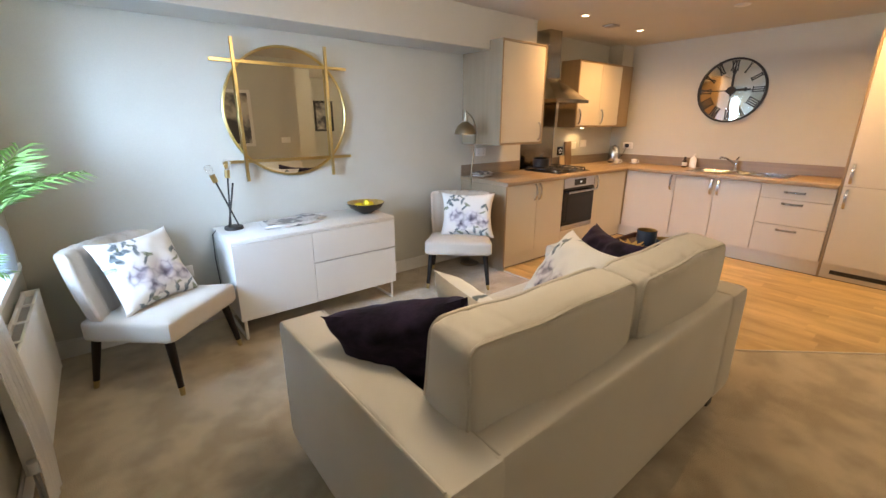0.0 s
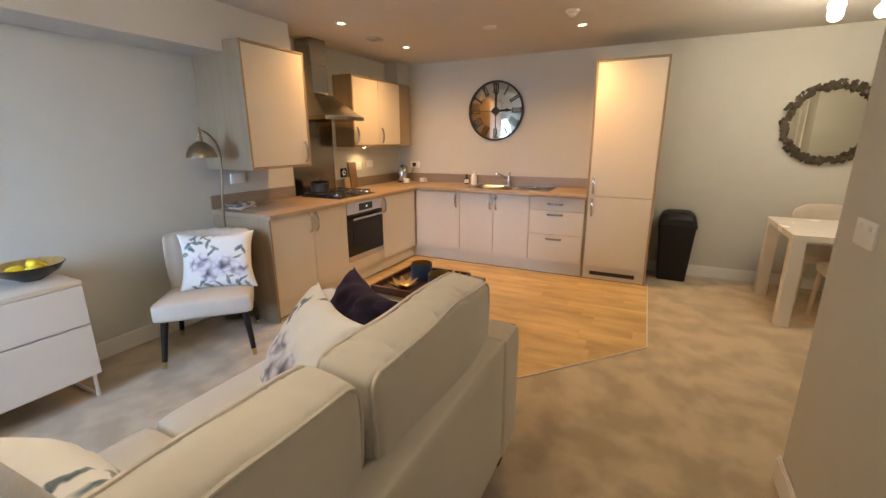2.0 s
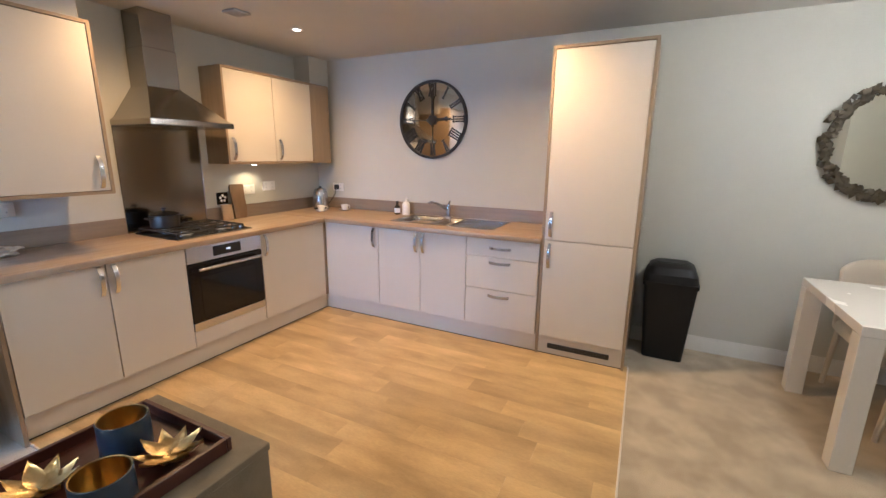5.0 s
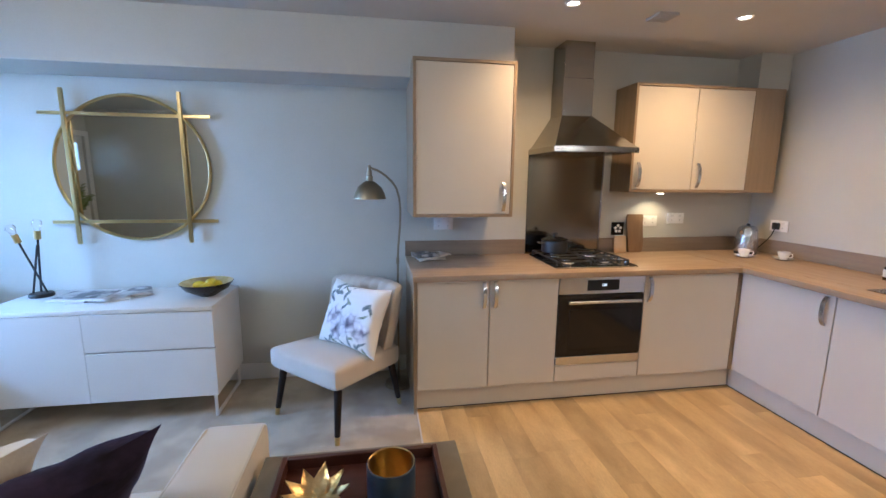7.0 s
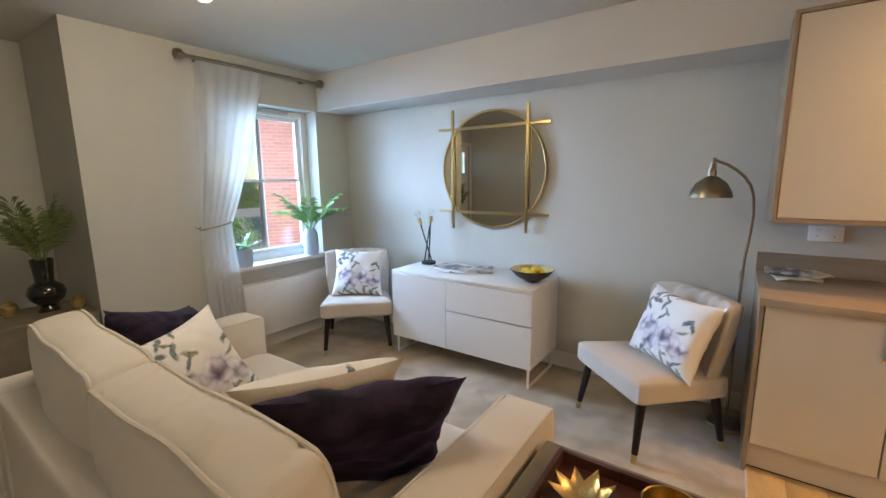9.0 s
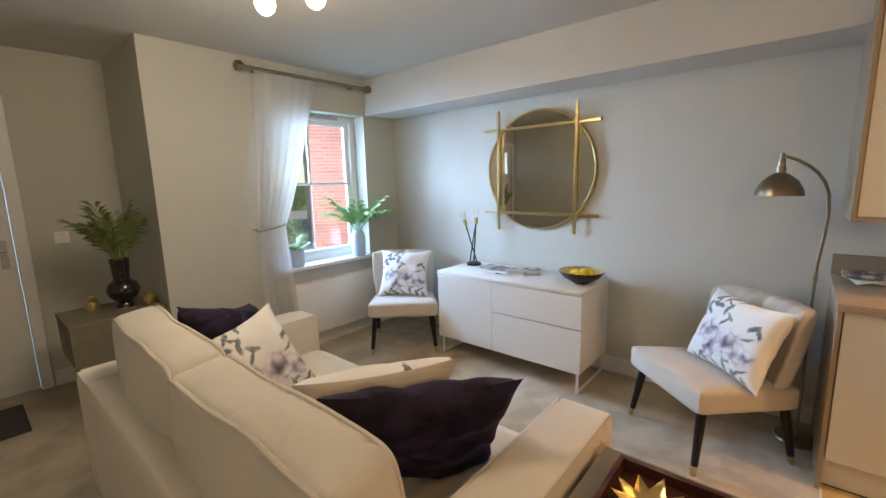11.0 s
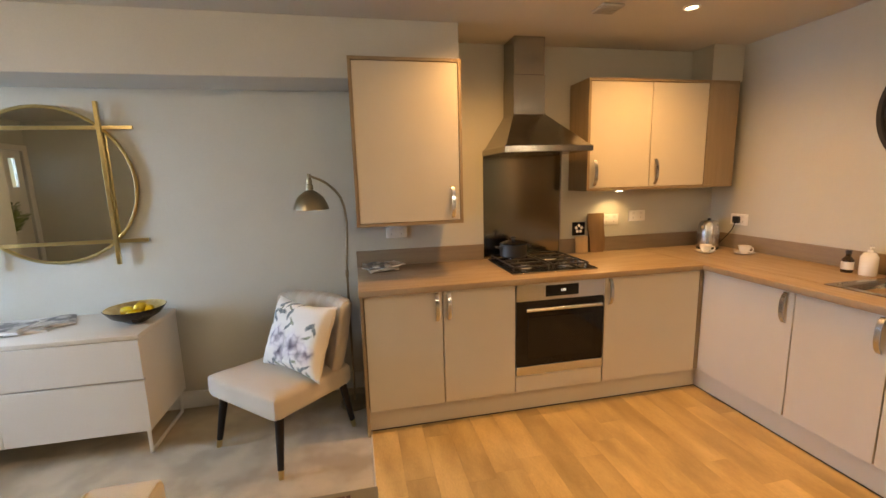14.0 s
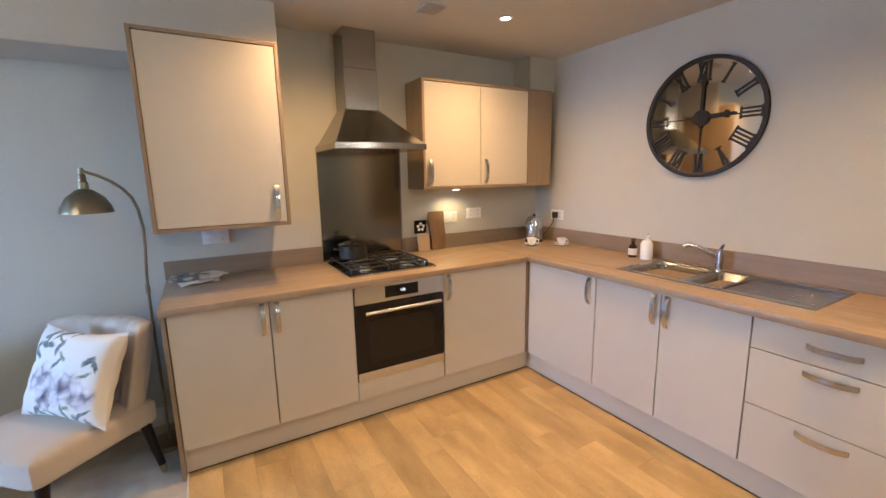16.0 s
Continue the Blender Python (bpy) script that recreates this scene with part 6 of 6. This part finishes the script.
def prism(poly, z0, z1, bm=None):
    b = bmesh.new()
    lo, hi = [b.verts.new((x, y, z0)) for x, y in poly], [b.verts.new((x, y, z1)) for x, y in poly]
    b.faces.new(lo[::-1])
    b.faces.new(hi)
    for i in range(len(poly)):
        j = (i + 1) % len(poly)
        b.faces.new((lo[i], lo[j], hi[j], hi[i]))
    return b


kf = build("kitchen_floor", prism(WOOD, 0.0005, 0.003), "chopping", "oak plank vinyl floor of the kitchen", "floor")
PW, PL = 0.152, 0.92
rng = random.Random(11)
for i in range(16):
    x0 = 3.48 + i * PW
    off = rng.uniform(0, PL)
    for j in range(-1, 4):
        y0 = 0.75 + j * PL + off
        pl = clip(WOOD, x0 + 0.0004, x0 + PW - 0.0004, y0 + 0.0004, y0 + PL - 0.0004)
        if pl:
            part("plank", prism(pl, 0.003, 0.0065), "plank", kf, smooth=False)

# ---- bricks of the neighbouring house ----
BL, BH = 0.225, 0.075
one = bpy.data.meshes.new("brick")
bmb = box(0, BL - 0.010, -0.006, 0.02, 0, BH - 0.010, 0.002)
bmb.to_mesh(one)
bmb.free()
one.materials.append(M["brick"])
far_brick = bmesh.new()
for row in range(74):
    for col in range(40):
        bx, bz = col * BL + (BL / 2 if row % 2 else 0), row * BH + 0.005
        if col == 0 and row % 2:
            box(0, BL / 2 - 0.010, -0.006, 0.010, bz, bz + BH - 0.010, bm=far_brick)
        if bx + BL > 9:
            continue
        if col < 8 and row < 37:
            br = new("brick", one)
            br.parent = house_wall
            br.matrix_basis = pose(bx, 0, bz)
            continue
        p8 = [far_brick.verts.new((bx + i * (BL - 0.010), -0.006 + j * 0.016, bz + k * (BH - 0.010))) for i in (0, 1) for j in (0, 1) for k in (0, 1)]
        for q in ((0, 4, 5, 1), (0, 1, 3, 2), (4, 6, 7, 5), (1, 5, 7, 3), (0, 2, 6, 4)):
            far_brick.faces.new([p8[i] for i in q])
tagged(part("brickwork", far_brick, "brick", house_wall, smooth=False), kind="stuff")
ts = thing("threshold_strip", "pale metal strip between planks and carpet", "trim", 0, 0)
tagged(ts, kind="structure")
for p, q in zip(WOOD[2:], WOOD[3:] + [WOOD[0]]):
    if p[1] < 3.5 or q[1] < 3.5:
        part("strip", tube([(p[0], p[1], 0.004), (q[0], q[1], 0.004)], 0.006, 6), "plain", ts)
